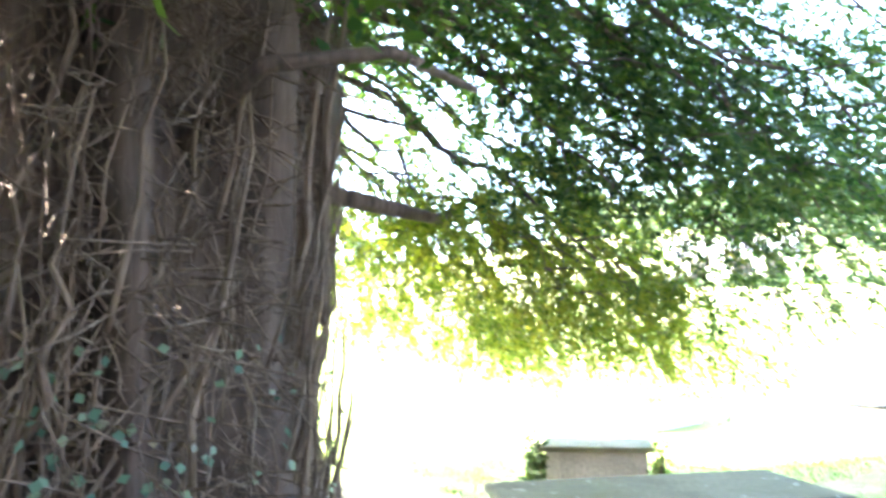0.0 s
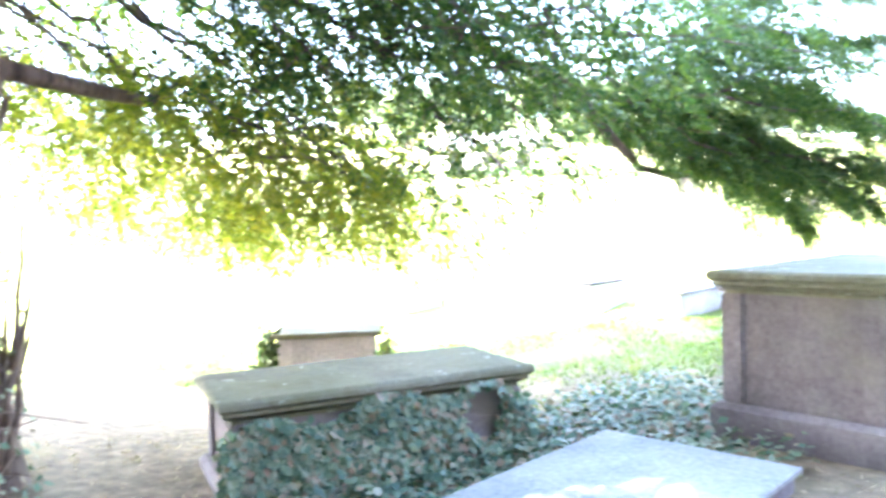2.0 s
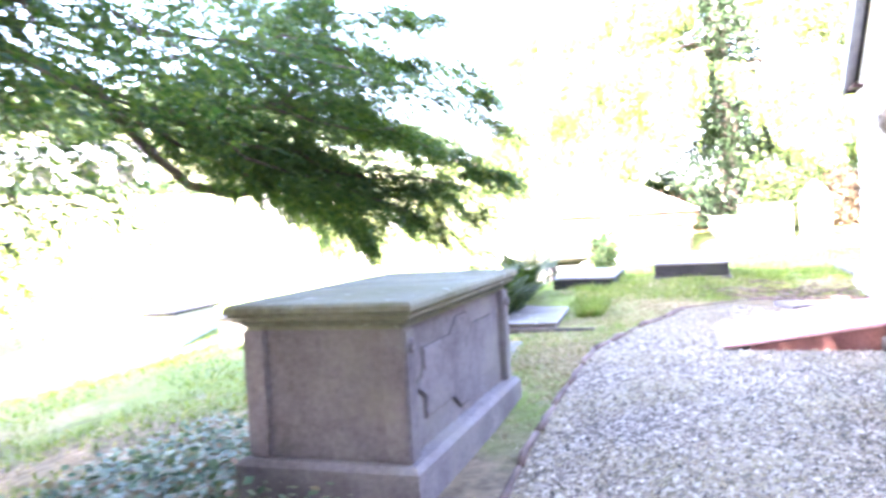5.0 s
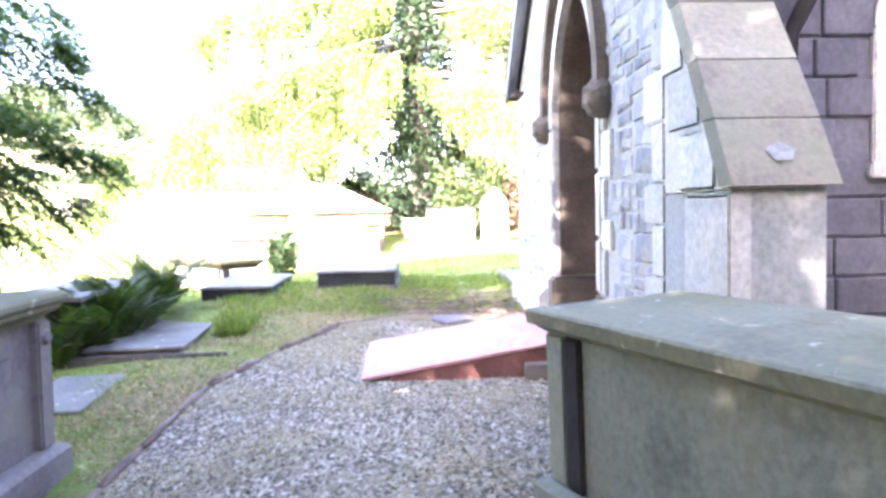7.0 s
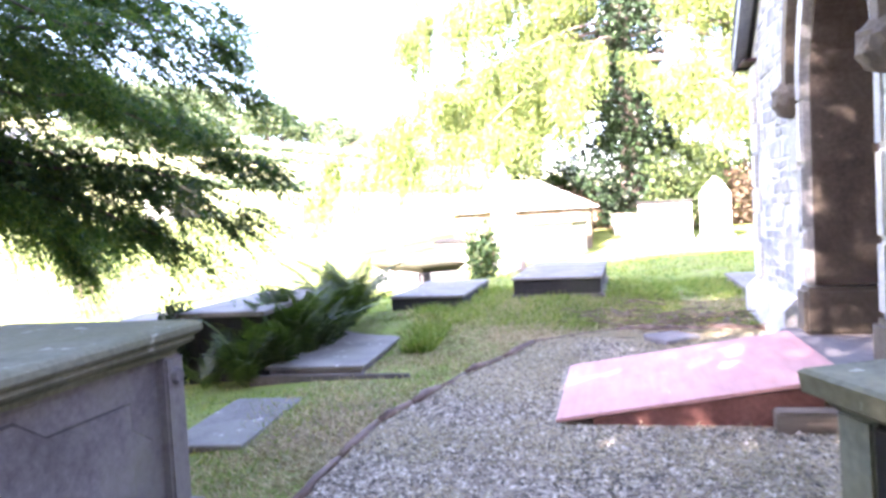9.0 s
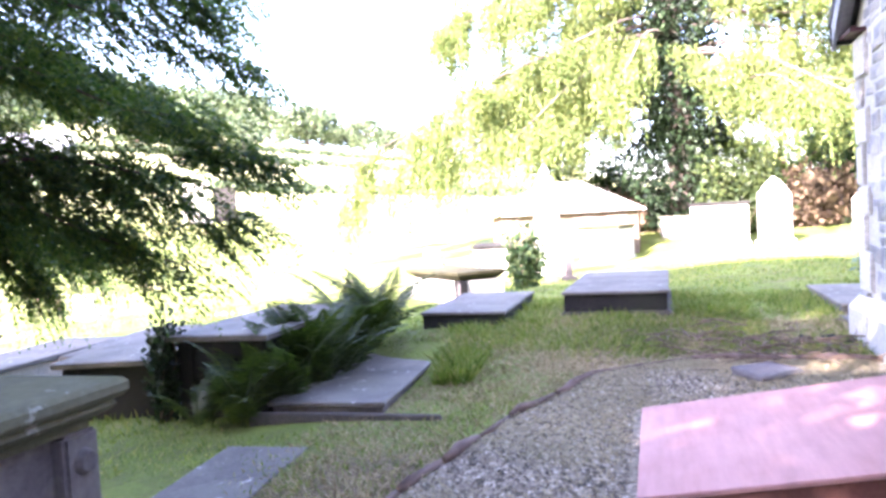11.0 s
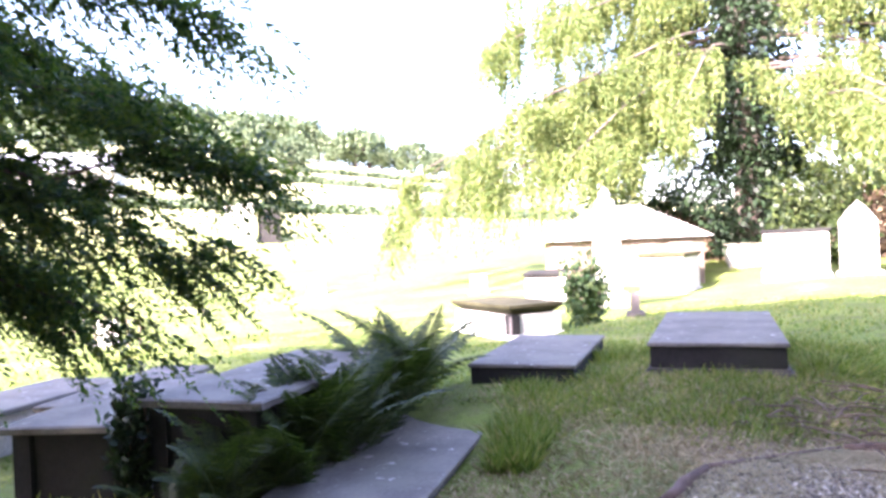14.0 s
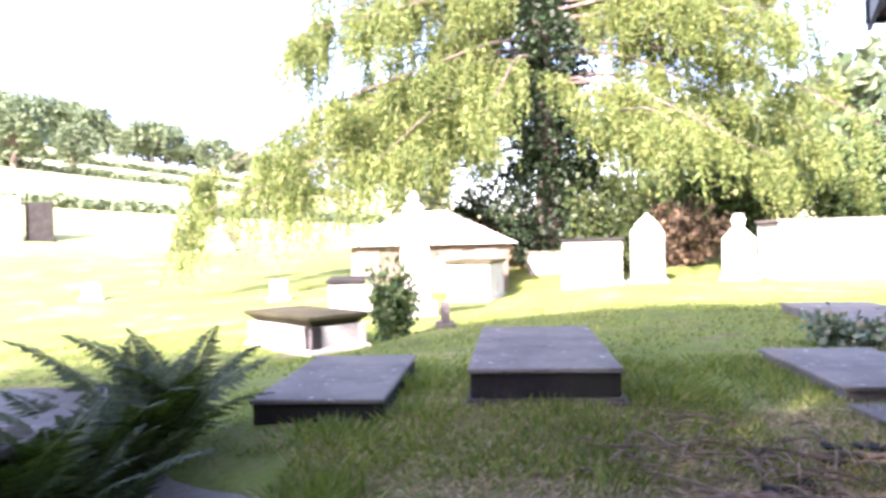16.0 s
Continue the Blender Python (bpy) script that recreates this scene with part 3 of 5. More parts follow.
    for (y0, z0), (y1, z1) in zip(prof, prof[1:]):
        q = [(y0 - 0.03, z0), (y1 - 0.03, z1 - 0.006), (y1 + 0.1, z1 - 0.006), (y0 + 0.12, z0)]
        part("weathering", extrude_poly(q, 0.5, "x"), M_BUTT, butt, place=pose(-0.02, 0, 0))
    bm = bmesh.new()
    ring = [bm.verts.new(((0.065 + 0.008 * math.sin(3 * a) + 0.006 * math.sin(7 * a)) * math.cos(a), (0.05 + 0.004 * math.sin(5 * a)) * math.sin(a), 0)) for a in np.linspace(0, 6.1, 22)]
    bm.faces.new(ring)
    part("lichen_patch", bm, M_BLUEGREY, butt, "pale lichen patch", pose(0.24, 1.36, 1.522, 60, 0, 0))
    # downpipe with its bend, and a lancet window in the side wall
    pipe = thing("drainpipe", pose(0, 0, 0), "black cast-iron drainpipe beside the buttress", "pipe")
    b = Bag()
    b.tube([(3.98, Y_LO - 0.28, 2.56), (3.98, Y_LO - 0.26, 2.42), (3.93, Y_LO - 0.09, 2.2), (3.93, Y_LO - 0.07, 1.9), (3.93, Y_LO - 0.07, -0.2)], [0.045] * 5, 10)
    b.make("pipe", M_PIPE, pipe, smooth=True)
    for z in (0.7, 1.6):
        part("collar", block(3.87, 3.99, Y_LO - 0.13, Y_LO - 0.005, z, z + 0.06, 0.02), M_PIPE, pipe)
    win = thing("window_1", pose(4.72, Y_LO, 0.5), "lancet window with a pale stone surround", "window", kind="structure")
    wi, wo = arch_line(0, 0.17, 1.75, 0.34, 6), arch_line(0, 0.29, 1.75, 0.5, 6)
    for i in range(len(wi) - 1):
        part("surround_stone", extrude_poly([wi[i], wo[i], wo[i + 1], wi[i + 1]], 0.05, "y"), M_PALE, win, place=pose(0, -0.04, 0))
    for s in (1, -1):
        part("surround_stone", block(min(s * 0.17, s * 0.29), max(s * 0.17, s * 0.29), -0.04, 0.01, 1.0, 1.75, 0.01), M_PALE, win)
    part("window_sill", block(-0.32, 0.32, -0.07, 0.01, 0.92, 1.0, 0.01), M_PALE, win)
    part("pane", extrude_poly([(-0.17, 1.0), (0.17, 1.0)] + wi, 0.01, "y"), M_GLASS, win, place=pose(0, -0.012, 0))
    return porch, nave, butt


PORCH, NAVE, BUTT = build_porch()
# Added wall, never in view: keeps low sky light off the tomb ends.
BACK = thing("wall_south", pose(0, 0, 0), "unseen plain wall added behind the path against low sky light", "wall", kind="structure")
part("wall_core", block(-10.0, 6.6, -9.4, -9.0, -0.6, 4.2, 0.02), M_SHADEW, BACK)
part("coping", block(-10.0, 6.6, -9.46, -8.94, 4.2, 4.32, 0.02), M_SAND, BACK)

# ---- ramp ----
def build_ramp():
    r = thing("access_ramp", pose(0, 0, 0), "pinkish-red board ramp up to the porch doorway", "ramp")
    bm = extrude_poly([(1.5, 0.03), (3.14, 0.285), (3.14, 0.31), (1.5, 0.055)], 1.55, "y")
    bmesh.ops.bevel(bm, geom=bm.edges[:], offset=0.006, segments=2, affect="EDGES")
    part("deck", bm, M_RED, r, "pinkish-red weathered board", pose(0, 3.58, 0))
    for y in (3.6, 5.08):
        part("side_cheek", extrude_poly([(1.72, 0.0), (3.0, 0.0), (3.0, 0.255), (1.72, 0.055)], 0.03, "y"), M_BRICK, r, place=pose(0, y, 0))
    part("packer", block(2.72, 3.05, 3.44, 3.58, 0.0, 0.14, 0.01), M_OAK, r, "brown timber block under the ramp")


build_ramp()

# ---- tombs ----
SLAB = [(-0.075, 0.0), (-0.075, 0.02), (-0.06, 0.03), (-0.03, 0.045), (-0.015, 0.06), (-0.02, 0.075), (0.0, 0.085), (0.012, 0.1), (0.012, 0.125), (0.0, 0.14), (-0.02, 0.146)]


def notched(w, h):
    """Outline of a panel with a taller middle, sloped shoulders and pointed ends."""
    a, b, c, e = w / 2, h / 2, w * 0.06, h * 0.34
    top = [(a, 0.0), (a - 0.13, e * 0.42), (a - 0.13, e), (c + 0.14, e), (c, b)]
    top += [(-x, y) for x, y in top[::-1]]
    return top + [(x, -y) for x, y in top[::-1][1:-1]]


def chest_tomb(m, w, l, h, label, body=M_SAND, top=M_SANDTOP, panels=True, plinth=0.14, slab=SLAB, roundel=False, group="chest tombs"):
    """A box tomb: plinth, corner pilasters, panels and a moulded top slab. Its own middle is on the ground."""
    t = thing("chest_tomb", m, label, "tomb", group)
    th = slab[-1][1]
    part("top_slab", moulded(w, l, slab), top, t, place=pose(0, 0, h - th))
    bw, bl, z1 = w - 0.15, l - 0.15, h - th
    if plinth:
        part("plinth", moulded(w - 0.06, l - 0.06, [(0.03, -0.25), (0.03, plinth - 0.03), (0.0, plinth), (-0.05, plinth)]), body, t)
    z0 = plinth if plinth else -0.25
    for sx in (1, -1):
        deep = 0.06 if panels else 0.03
        part("side_panel", block(sx * (bw / 2 - deep) - 0.03, sx * (bw / 2 - deep) + 0.03, -bl / 2 + 0.1, bl / 2 - 0.1, z0, z1, 0.004), body, t)
        if panels:
            face = sx * (bw / 2 - 0.03)
            q = notched(bl - 0.4, z1 - z0 - 0.13)
            bm = extrude_poly([(a, b + (z0 + z1) / 2) for a, b in q], 0.016, "x")
            bmesh.ops.bevel(bm, geom=bm.edges[:], offset=0.005, segments=2, affect="EDGES")
            panel = part("raised_panel", bm, body, t, place=pose(face if sx > 0 else face - 0.016, 0, 0))
            # Dark ring under the panel: the groove's shade and dirt, put in as colour.
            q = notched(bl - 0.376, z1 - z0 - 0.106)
            part("panel_groove", extrude_poly([(a, b + (z0 + z1) / 2) for a, b in q], 0.006, "x"), M_DARKGREY, panel, "dark ring for the shade and dirt of the panel groove", pose(0 if sx > 0 else 0.01, 0, 0))
        for sy in (1, -1):
            x, y = sx * (bw / 2 - 0.05), sy * (bl / 2 - 0.05)
            part("pilaster", block(x - 0.07, x + 0.07, y - 0.07, y + 0.07, z0, z1, 0.012), body, t)
            if roundel:
                bm = bmesh.new()
                bmesh.ops.create_cone(bm, cap_ends=True, segments=20, radius1=0.045, radius2=0.03, depth=0.03)
                part("roundel", bm, body, t, place=pose(x + sx * 0.078, y, z1 - 0.09, 0, 90 * sx, 0))
    for sy in (1, -1):
        part("end_panel", block(-bw / 2 + 0.1, bw / 2 - 0.1, sy * (bl / 2 - 0.03) - 0.03, sy * (bl / 2 - 0.03) + 0.03, z0, z1, 0.004), body, t)
    return t


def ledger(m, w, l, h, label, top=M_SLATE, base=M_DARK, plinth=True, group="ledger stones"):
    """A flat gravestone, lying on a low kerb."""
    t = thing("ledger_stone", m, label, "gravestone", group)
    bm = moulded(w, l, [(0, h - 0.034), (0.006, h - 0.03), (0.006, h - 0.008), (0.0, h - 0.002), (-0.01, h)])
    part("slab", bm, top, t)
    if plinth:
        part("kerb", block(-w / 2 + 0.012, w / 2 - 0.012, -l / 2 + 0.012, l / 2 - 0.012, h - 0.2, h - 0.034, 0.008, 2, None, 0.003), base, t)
        part("footing", block(-w / 2 - 0.03, w / 2 + 0.03, -l / 2 - 0.03, l / 2 + 0.03, h - 0.5, h - 0.2, 0.025, 2, None, 0.012), M_DARKGREY, t)
    else:
        part("footing", block(-w / 2 + 0.02, w / 2 - 0.02, -l / 2 + 0.02, l / 2 - 0.02, h - 0.3, h - 0.034, 0.01), M_SAND, t)
    return t


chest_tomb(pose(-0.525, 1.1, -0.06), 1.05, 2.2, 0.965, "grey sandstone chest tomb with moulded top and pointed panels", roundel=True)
TOMB_R = chest_tomb(pose(3.148, 0.46, -0.02, 0, -1.5, 20), 0.86, 2.1, 0.89, "green-stained chest tomb with a plain slab beside the porch", M_GREEN, M_SANDTOP,
                    panels=False, slab=[(-0.06, 0), (-0.02, 0.03), (0.0, 0.035), (0.006, 0.09), (-0.006, 0.1)])
# Proud dark block that paints the shade of the recess beside the pilaster.
part("corner_strip", block(-0.378, -0.32, 0.74, 0.853, 0.14, 0.785, 0.01), M_DARK, TOMB_R, "dark strip painting the shade of a corner recess")
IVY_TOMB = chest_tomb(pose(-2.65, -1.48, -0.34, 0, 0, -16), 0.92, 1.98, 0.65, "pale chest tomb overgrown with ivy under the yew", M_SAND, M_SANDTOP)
FLAT_TOP = [(-0.05, 0), (0, 0.01), (0.005, 0.05), (-0.01, 0.06)]
chest_tomb(pose(-5.36, 0.02, -0.5, 0, 0, -37), 0.75, 1.1, 0.68, "small pale chest tomb with ivy at its corners", M_QUOIN, M_SANDTOP, panels=False, plinth=0, slab=FLAT_TOP)
chest_tomb(pose(-7.5, 7.7, -0.72, 0, 0, 8), 0.6, 1.6, 0.78, "low pale tomb with a dark slab on the lawn", M_PALE, M_DARK, panels=False, plinth=0, slab=FLAT_TOP)
chest_tomb(pose(-11.5, 6.0, -0.8, 0, 0, 5), 0.9, 1.9, 0.9, "pale chest tomb in the sun", M_PALE, M_PALE, panels=False)
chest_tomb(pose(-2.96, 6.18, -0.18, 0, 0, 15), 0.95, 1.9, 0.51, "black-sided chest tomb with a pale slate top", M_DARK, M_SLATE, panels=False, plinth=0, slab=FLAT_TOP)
chest_tomb(pose(-4.2, 7.5, -0.4, 0, 0, 12), 0.66, 2.1, 0.55, "low chest tomb with a pale slate top", M_PALE, M_SLATE, panels=False, plinth=0, slab=FLAT_TOP)
chest_tomb(pose(-5.05, 6.8, -0.45, 0, 0, 4), 0.85, 2.1, 0.57, "grey chest tomb with a sunlit slate top", M_PALE, M_SLATE, panels=False, plinth=0, slab=FLAT_TOP)
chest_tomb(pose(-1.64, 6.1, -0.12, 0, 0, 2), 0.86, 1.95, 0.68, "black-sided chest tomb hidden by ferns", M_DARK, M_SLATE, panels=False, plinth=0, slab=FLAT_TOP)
ledger(pose(-0.74, 5.99, 0.0, 0, 0, 3.3), 0.88, 1.9, 0.08, "grey slate ledger stone flat in the grass", plinth=False)
ledger(pose(-0.68, 3.72, -0.025, 0, 0, 5), 0.52, 1.15, 0.02, "pale flat stone sunk in the grass", M_SLATE, plinth=False)
tagged(part("kerb_stone", block(-0.8, 0.62, -0.025, 0.025, -0.1, 0.03, 0.008, 2, None, 0.004), M_DARKGREY, place=pose(-0.42, 4.93, 0.0, 0, 0, 1.5)), "dark narrow stone kerb before the ledger stone", "kerb")
ledger(pose(-0.75, -1.65, -0.08, 0, 0, 4), 1.1, 2.1, 0.06, "pale flat ledger stone beside the gravel", M_BLUEGREY, plinth=False)
ledger(pose(1.24, 8.88, 0.0, 0, 0, -1), 1.02, 2.4, 0.54, "raised slate ledger stone on a black kerb")
ledger(pose(-0.28, 8.4, 0.0, 0, 0, 0), 0.88, 1.85, 0.39, "slate ledger stone half sunk in grass")
ledger(pose(5.35, 12.3, 0.0, 0, 0, -4), 1.15, 2.4, 0.42, "grey ledger stone lying in the grass", plinth=False)
ledger(pose(3.85, 9.05, 0.0, 0, 0, -1), 1.0, 1.85, 0.31, "grey ledger stone lying in the grass", plinth=False)
ledger(pose(3.85, 7.68, 0.0, 0, 0, 2), 1.1, 0.7, 0.22, "short grey ledger stone by the porch corner", plinth=False)
ledger(pose(-6.2, 9.6, -0.55, 0, 0, 8), 0.9, 1.9, 0.12, "pale ledger stone lying in the lawn", plinth=False)
THIN = [(-0.06, 0), (-0.03, 0.03), (0.0, 0.04), (0.005, 0.1), (-0.01, 0.11)]
CORNER_TOMB = chest_tomb(pose(-2.29, 14.67, -0.25, 0, 0, 47), 1.15, 2.05, 0.57, "sunlit chest tomb with a mossy slab and a broken open corner", M_PALE, M_MOSS, panels=False, plinth=0.06,
                         slab=[(-0.16, 0), (-0.02, 0.11), (0.0, 0.12), (0.004, 0.165), (-0.01, 0.175)], group="table tombs")
# No real hole: a black block carries the darkness inside the broken corner.
part("open_corner", block(-0.53, -0.34, -0.98, -0.79, 0.06, 0.4, 0.006), M_DARK, CORNER_TOMB, "black block painting the dark inside of the broken corner")
part("corner_post", block(-0.545, -0.5, -0.995, -0.95, 0.05, 0.38, 0.012), M_SAND, CORNER_TOMB, "thin stone post in the gap")
for x, y, z, w, l, h, rz, top in ((0.25, 23.3, -0.22, 1.25, 2.0, 1.1, -12, M_MOSS), (3.6, 25.0, 0.1, 1.75, 2.2, 1.3, -4, M_DARK), 
                                  (2.4, 28.4, 0.1, 1.2, 1.8, 0.9, 3, M_BUTT), (-2.6, 20.0, -0.3, 1.1, 2.0, 0.9, 10, M_DARK), (10.2, 25.0, 0.25, 3.0, 2.2, 1.55, -3, M_SAND)):
    chest_tomb(pose(x, y, z, 0, 0, rz), w, l, h, "sunlit pale chest tomb with a dark weathered slab", M_PALE, top, panels=False, plinth=0.1, slab=THIN, group="sunlit tombs")


def headstone(m, w, h, style, label, mat=M_PALE):
    t = thing("headstone", m, label, "gravestone", "headstones")
    if style == "point":
        pts = [(-w / 2, -0.2), (w / 2, -0.2), (w / 2, h * 0.72), (w * 0.3, h * 0.86), (0, h), (-w * 0.3, h * 0.86), (-w / 2, h * 0.72)]
    elif style == "round":
        pts = [(-w / 2, -0.2), (w / 2, -0.2), (w / 2, h * 0.7)] + [(w / 2 * math.cos(a), h * 0.7 + h * 0.3 * math.sin(a)) for a in np.linspace(0.15, math.pi - 0.15, 9)] + [(-w / 2, h * 0.7)]
    elif style == "knob":
        pts = [(-w / 2, -0.2), (w / 2, -0.2), (w / 2, h * 0.62), (w * 0.28, h * 0.74), (w * 0.14, h * 0.8), (w * 0.22, h * 0.9), (w * 0.12, h), (-w * 0.12, h), (-w * 0.22, h * 0.9),
               (-w * 0.14, h * 0.8), (-w * 0.28, h * 0.74), (-w / 2, h * 0.62)]
    else:
        pts = [(-w / 2, -0.2), (w / 2, -0.2), (w / 2, h), (-w / 2, h)]
    bm = extrude_poly(pts, 0.12, "y")
    bmesh.ops.bevel(bm, geom=bm.edges[:], offset=0.012, segments=2, affect="EDGES")
    part("stone", bm, mat, t, place=pose(0, -0.06, 0))
    part("base", block(-w / 2 - 0.08, w / 2 + 0.08, -0.16, 0.16, -0.25, 0.1, 0.015), mat, t)
    return t


def on_ground(x, y, rz=0, lean=0):
    return pose(x, y, float(lift(x, y)), lean, 0, rz)


headstone(on_ground(5.1, 24.2, 5), 0.95, 2.0, "point", "tall pale pointed headstone in the sun")
headstone(on_ground(7.7, 24.4, -5), 0.9, 1.9, "knob", "pale headstone with a rounded finial")
headstone(on_ground(-27.6, 43.0, 20), 1.9, 2.6, "flat", "pale headstone with a dark face", M_PALE)
headstone(on_ground(-26.0, 44.0, 20), 1.5, 2.3, "flat", "dark slate headstone on the lawn", M_DARK)
for x, y, w, h, st, mt in ((-18.6, 44, 0.9, 1.5, "round", M_PALE), (-17.6, 44.5, 0.7, 1.3, "round", M_DARK), (-14.8, 44, 1.0, 1.3, "flat", M_SAND), (-12.5, 26, 0.6, 0.6, "round", M_PALE),
                          (-5.6, 24, 0.5, 0.6, "flat", M_PALE), (0.05, 14.2, 0.14, 0.42, "flat", M_SAND), (-10.8, 14, 0.5, 0.55, "flat", M_PALE)):
    headstone(on_ground(x, y, 8, 3), w, h, st, "weathered gravestone standing in the lawn", mt)


def urn_pillar():
    t = thing("urn_monument", on_ground(-0.85, 18.0, 8), "pale stone pedestal topped by a carved urn", "monument")
    part("base", block(-0.42, 0.42, -0.42, 0.42, -0.2, 0.3, 0.02), M_PALE, t)
    part("pedestal", block(-0.29, 0.29, -0.29, 0.29, 0.3, 1.45, 0.015), M_PALE, t)
    part("cornice", moulded(0.6, 0.6, [(0, 1.45), (0.03, 1.48), (0.09, 1.52), (0.1, 1.58), (0.02, 1.62), (-0.15, 1.75)]), M_PALE, t)
    prof = [(0.12, 1.74), (0.08, 1.82), (0.06, 1.9), (0.17, 2.02), (0.23, 2.18), (0.2, 2.3), (0.1, 2.37), (0.14, 2.42), (0.1, 2.5), (0.04, 2.58), (0.0, 2.6)]
    V, F, n = [], [], 20
    for r, z in prof:
        V += [(r * math.cos(2 * math.pi * k / n), r * math.sin(2 * math.pi * k / n), z) for k in range(n)]
    for j in range(len(prof) - 1):
        F += [(j * n + k, j * n + (k + 1) % n, (j + 1) * n + (k + 1) % n, (j + 1) * n + k) for k in range(n)]
    raw("urn", V, F, M_PALE, t, smooth=True)


urn_pillar()


# ---- yew ----
YEW = (-3.5, -4.6)



def sprays(bag, P, D, rng, length, count, leaf, width):
    """Flat needle sprays: from each point P a drooping twig along D with leaves to both sides."""
    k = len(P)
    t = np.linspace(0.06, 1.0, count)
    side = unit(np.cross(D, np.array([0.0, 0.0, 1.0])) + rng.normal(0, 0.25, (k, 3)))
    L = length * rng.uniform(0.6, 1.3, k)
    pos = P[:, None] + D[:, None] * (t[None, :, None] * L[:, None, None])
    pos[..., 2] -= (t ** 2)[None] * 0.28 * L[:, None]
    sgn = np.where(np.arange(count) % 2 == 0, 1.0, -1.0)
    d = unit(D[:, None] * 0.65 + side[:, None] * sgn[None, :, None] + rng.normal(0, 0.28, (k, count, 3)))
    n = unit(np.cross(d, rng.normal(0, 1, (k, count, 3)) * 0.8 + np.array([0, 0, 1.0])))
    sz = leaf * rng.uniform(0.6, 1.35, (k, count)) * (1.15 - 0.5 * t[None])
    bag.leaves(pos.reshape(-1, 3), d.reshape(-1, 3), np.cross(d, n).reshape(-1, 3) * 0.3 + n.reshape(-1, 3) * 0.8, sz.ravel(), (sz * width).ravel())


YEW_BOUGHS = [  # end of each limb, its rise, how wide its foliage spreads, how many sprays, height at the trunk
    ((-3.0, 3.0, 2.3), 0.9, 0.6, 221, 4.1), ((-3.4, 1.0, 1.5), 0.8, 0.8, 280, 3.9), ((-2.0, -0.2, 2.5), 0.7, 0.8, 178, 4.5), ((-1.7, 0.8, 3.2), 1.0, 0.8, 204, 4.9),
    ((-3.0, 0.4, 2.5), 0.8, 0.9, 255, 4.5), ((-4.0, 1.8, 2.4), 0.9, 0.9, 246, 4.5), ((-2.6, 2.2, 3.4), 1.2, 0.9, 204, 5.3), ((-1.0, -1.5, 3.9), 0.9, 0.9, 170, 5.1),
    ((-3.9, 2.8, 1.7), 0.9, 0.7, 170, 4.1), ((-2.2, 1.2, 2.6), 0.9, 0.6, 204, 4.5),
    ((-2.9, -0.9, 2.45), 0.7, 0.75, 240, 4.4), ((-2.4, -0.3, 2.3), 0.7, 0.75, 240, 4.5), ((-3.2, -1.7, 2.55), 0.6, 0.6, 170, 4.3)]
LIT_BOUGHS = [  # the same, for the low boughs with sunlight put into their leaf colour
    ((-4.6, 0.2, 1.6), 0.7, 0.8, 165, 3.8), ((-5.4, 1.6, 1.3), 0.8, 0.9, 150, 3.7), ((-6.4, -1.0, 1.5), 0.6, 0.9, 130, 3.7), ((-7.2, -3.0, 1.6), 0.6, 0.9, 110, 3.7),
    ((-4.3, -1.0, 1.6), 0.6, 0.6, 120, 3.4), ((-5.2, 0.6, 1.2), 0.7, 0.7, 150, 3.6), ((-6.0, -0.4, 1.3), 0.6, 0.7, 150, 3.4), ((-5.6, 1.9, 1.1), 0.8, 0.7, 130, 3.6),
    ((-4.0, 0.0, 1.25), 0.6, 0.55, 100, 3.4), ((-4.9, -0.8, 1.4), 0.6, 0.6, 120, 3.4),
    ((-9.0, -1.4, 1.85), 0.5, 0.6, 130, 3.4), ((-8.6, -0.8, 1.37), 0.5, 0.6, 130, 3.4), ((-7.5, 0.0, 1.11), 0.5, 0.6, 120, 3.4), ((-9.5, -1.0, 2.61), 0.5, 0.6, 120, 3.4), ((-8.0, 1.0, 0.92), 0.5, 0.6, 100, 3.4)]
LOW = [b[0] for b in LIT_BOUGHS]
HUB = ((-4.2, 0.6, 3.0), (-2.7, 3.1, 2.2))     # stretch of the limb from which the outermost boughs leave
OUTER = [((-0.5, 4.15, 1.72), -0.1, 274), ((-0.8, 4.2, 1.4), -0.05, 242), ((-0.95, 3.9, 1.15), -0.1, 209), ((-0.8, 3.95, 1.98), 0.05, 258), ((-0.38, 3.9, 2.2), 0.05, 209),
         ((-0.5, 3.55, 2.45), 0.2, 193), ((-0.9, 4.75, 2.85), 0.2, 209), ((-1.4, 4.4, 2.2), 0.1, 306), ((-1.6, 4.2, 1.35), 0.0, 306), ((-2.1, 4.4, 2.5), 0.2, 306),
         ((-1.5, 4.0, 3.0), 0.3, 290), ((-2.3, 4.6, 1.3), 0.1, 306), ((-3.5, 6.1, 1.0), 0.5, 177), ((-1.9, 3.6, 1.7), 0.0, 306), ((-2.6, 5.0, 3.2), 0.5, 274),
         ((-2.0, 3.9, 1.1), 0.1, 274), ((-1.3, 4.6, 3.6), 0.5, 242), ((-2.2, 3.6, 3.6), 0.4, 242)]


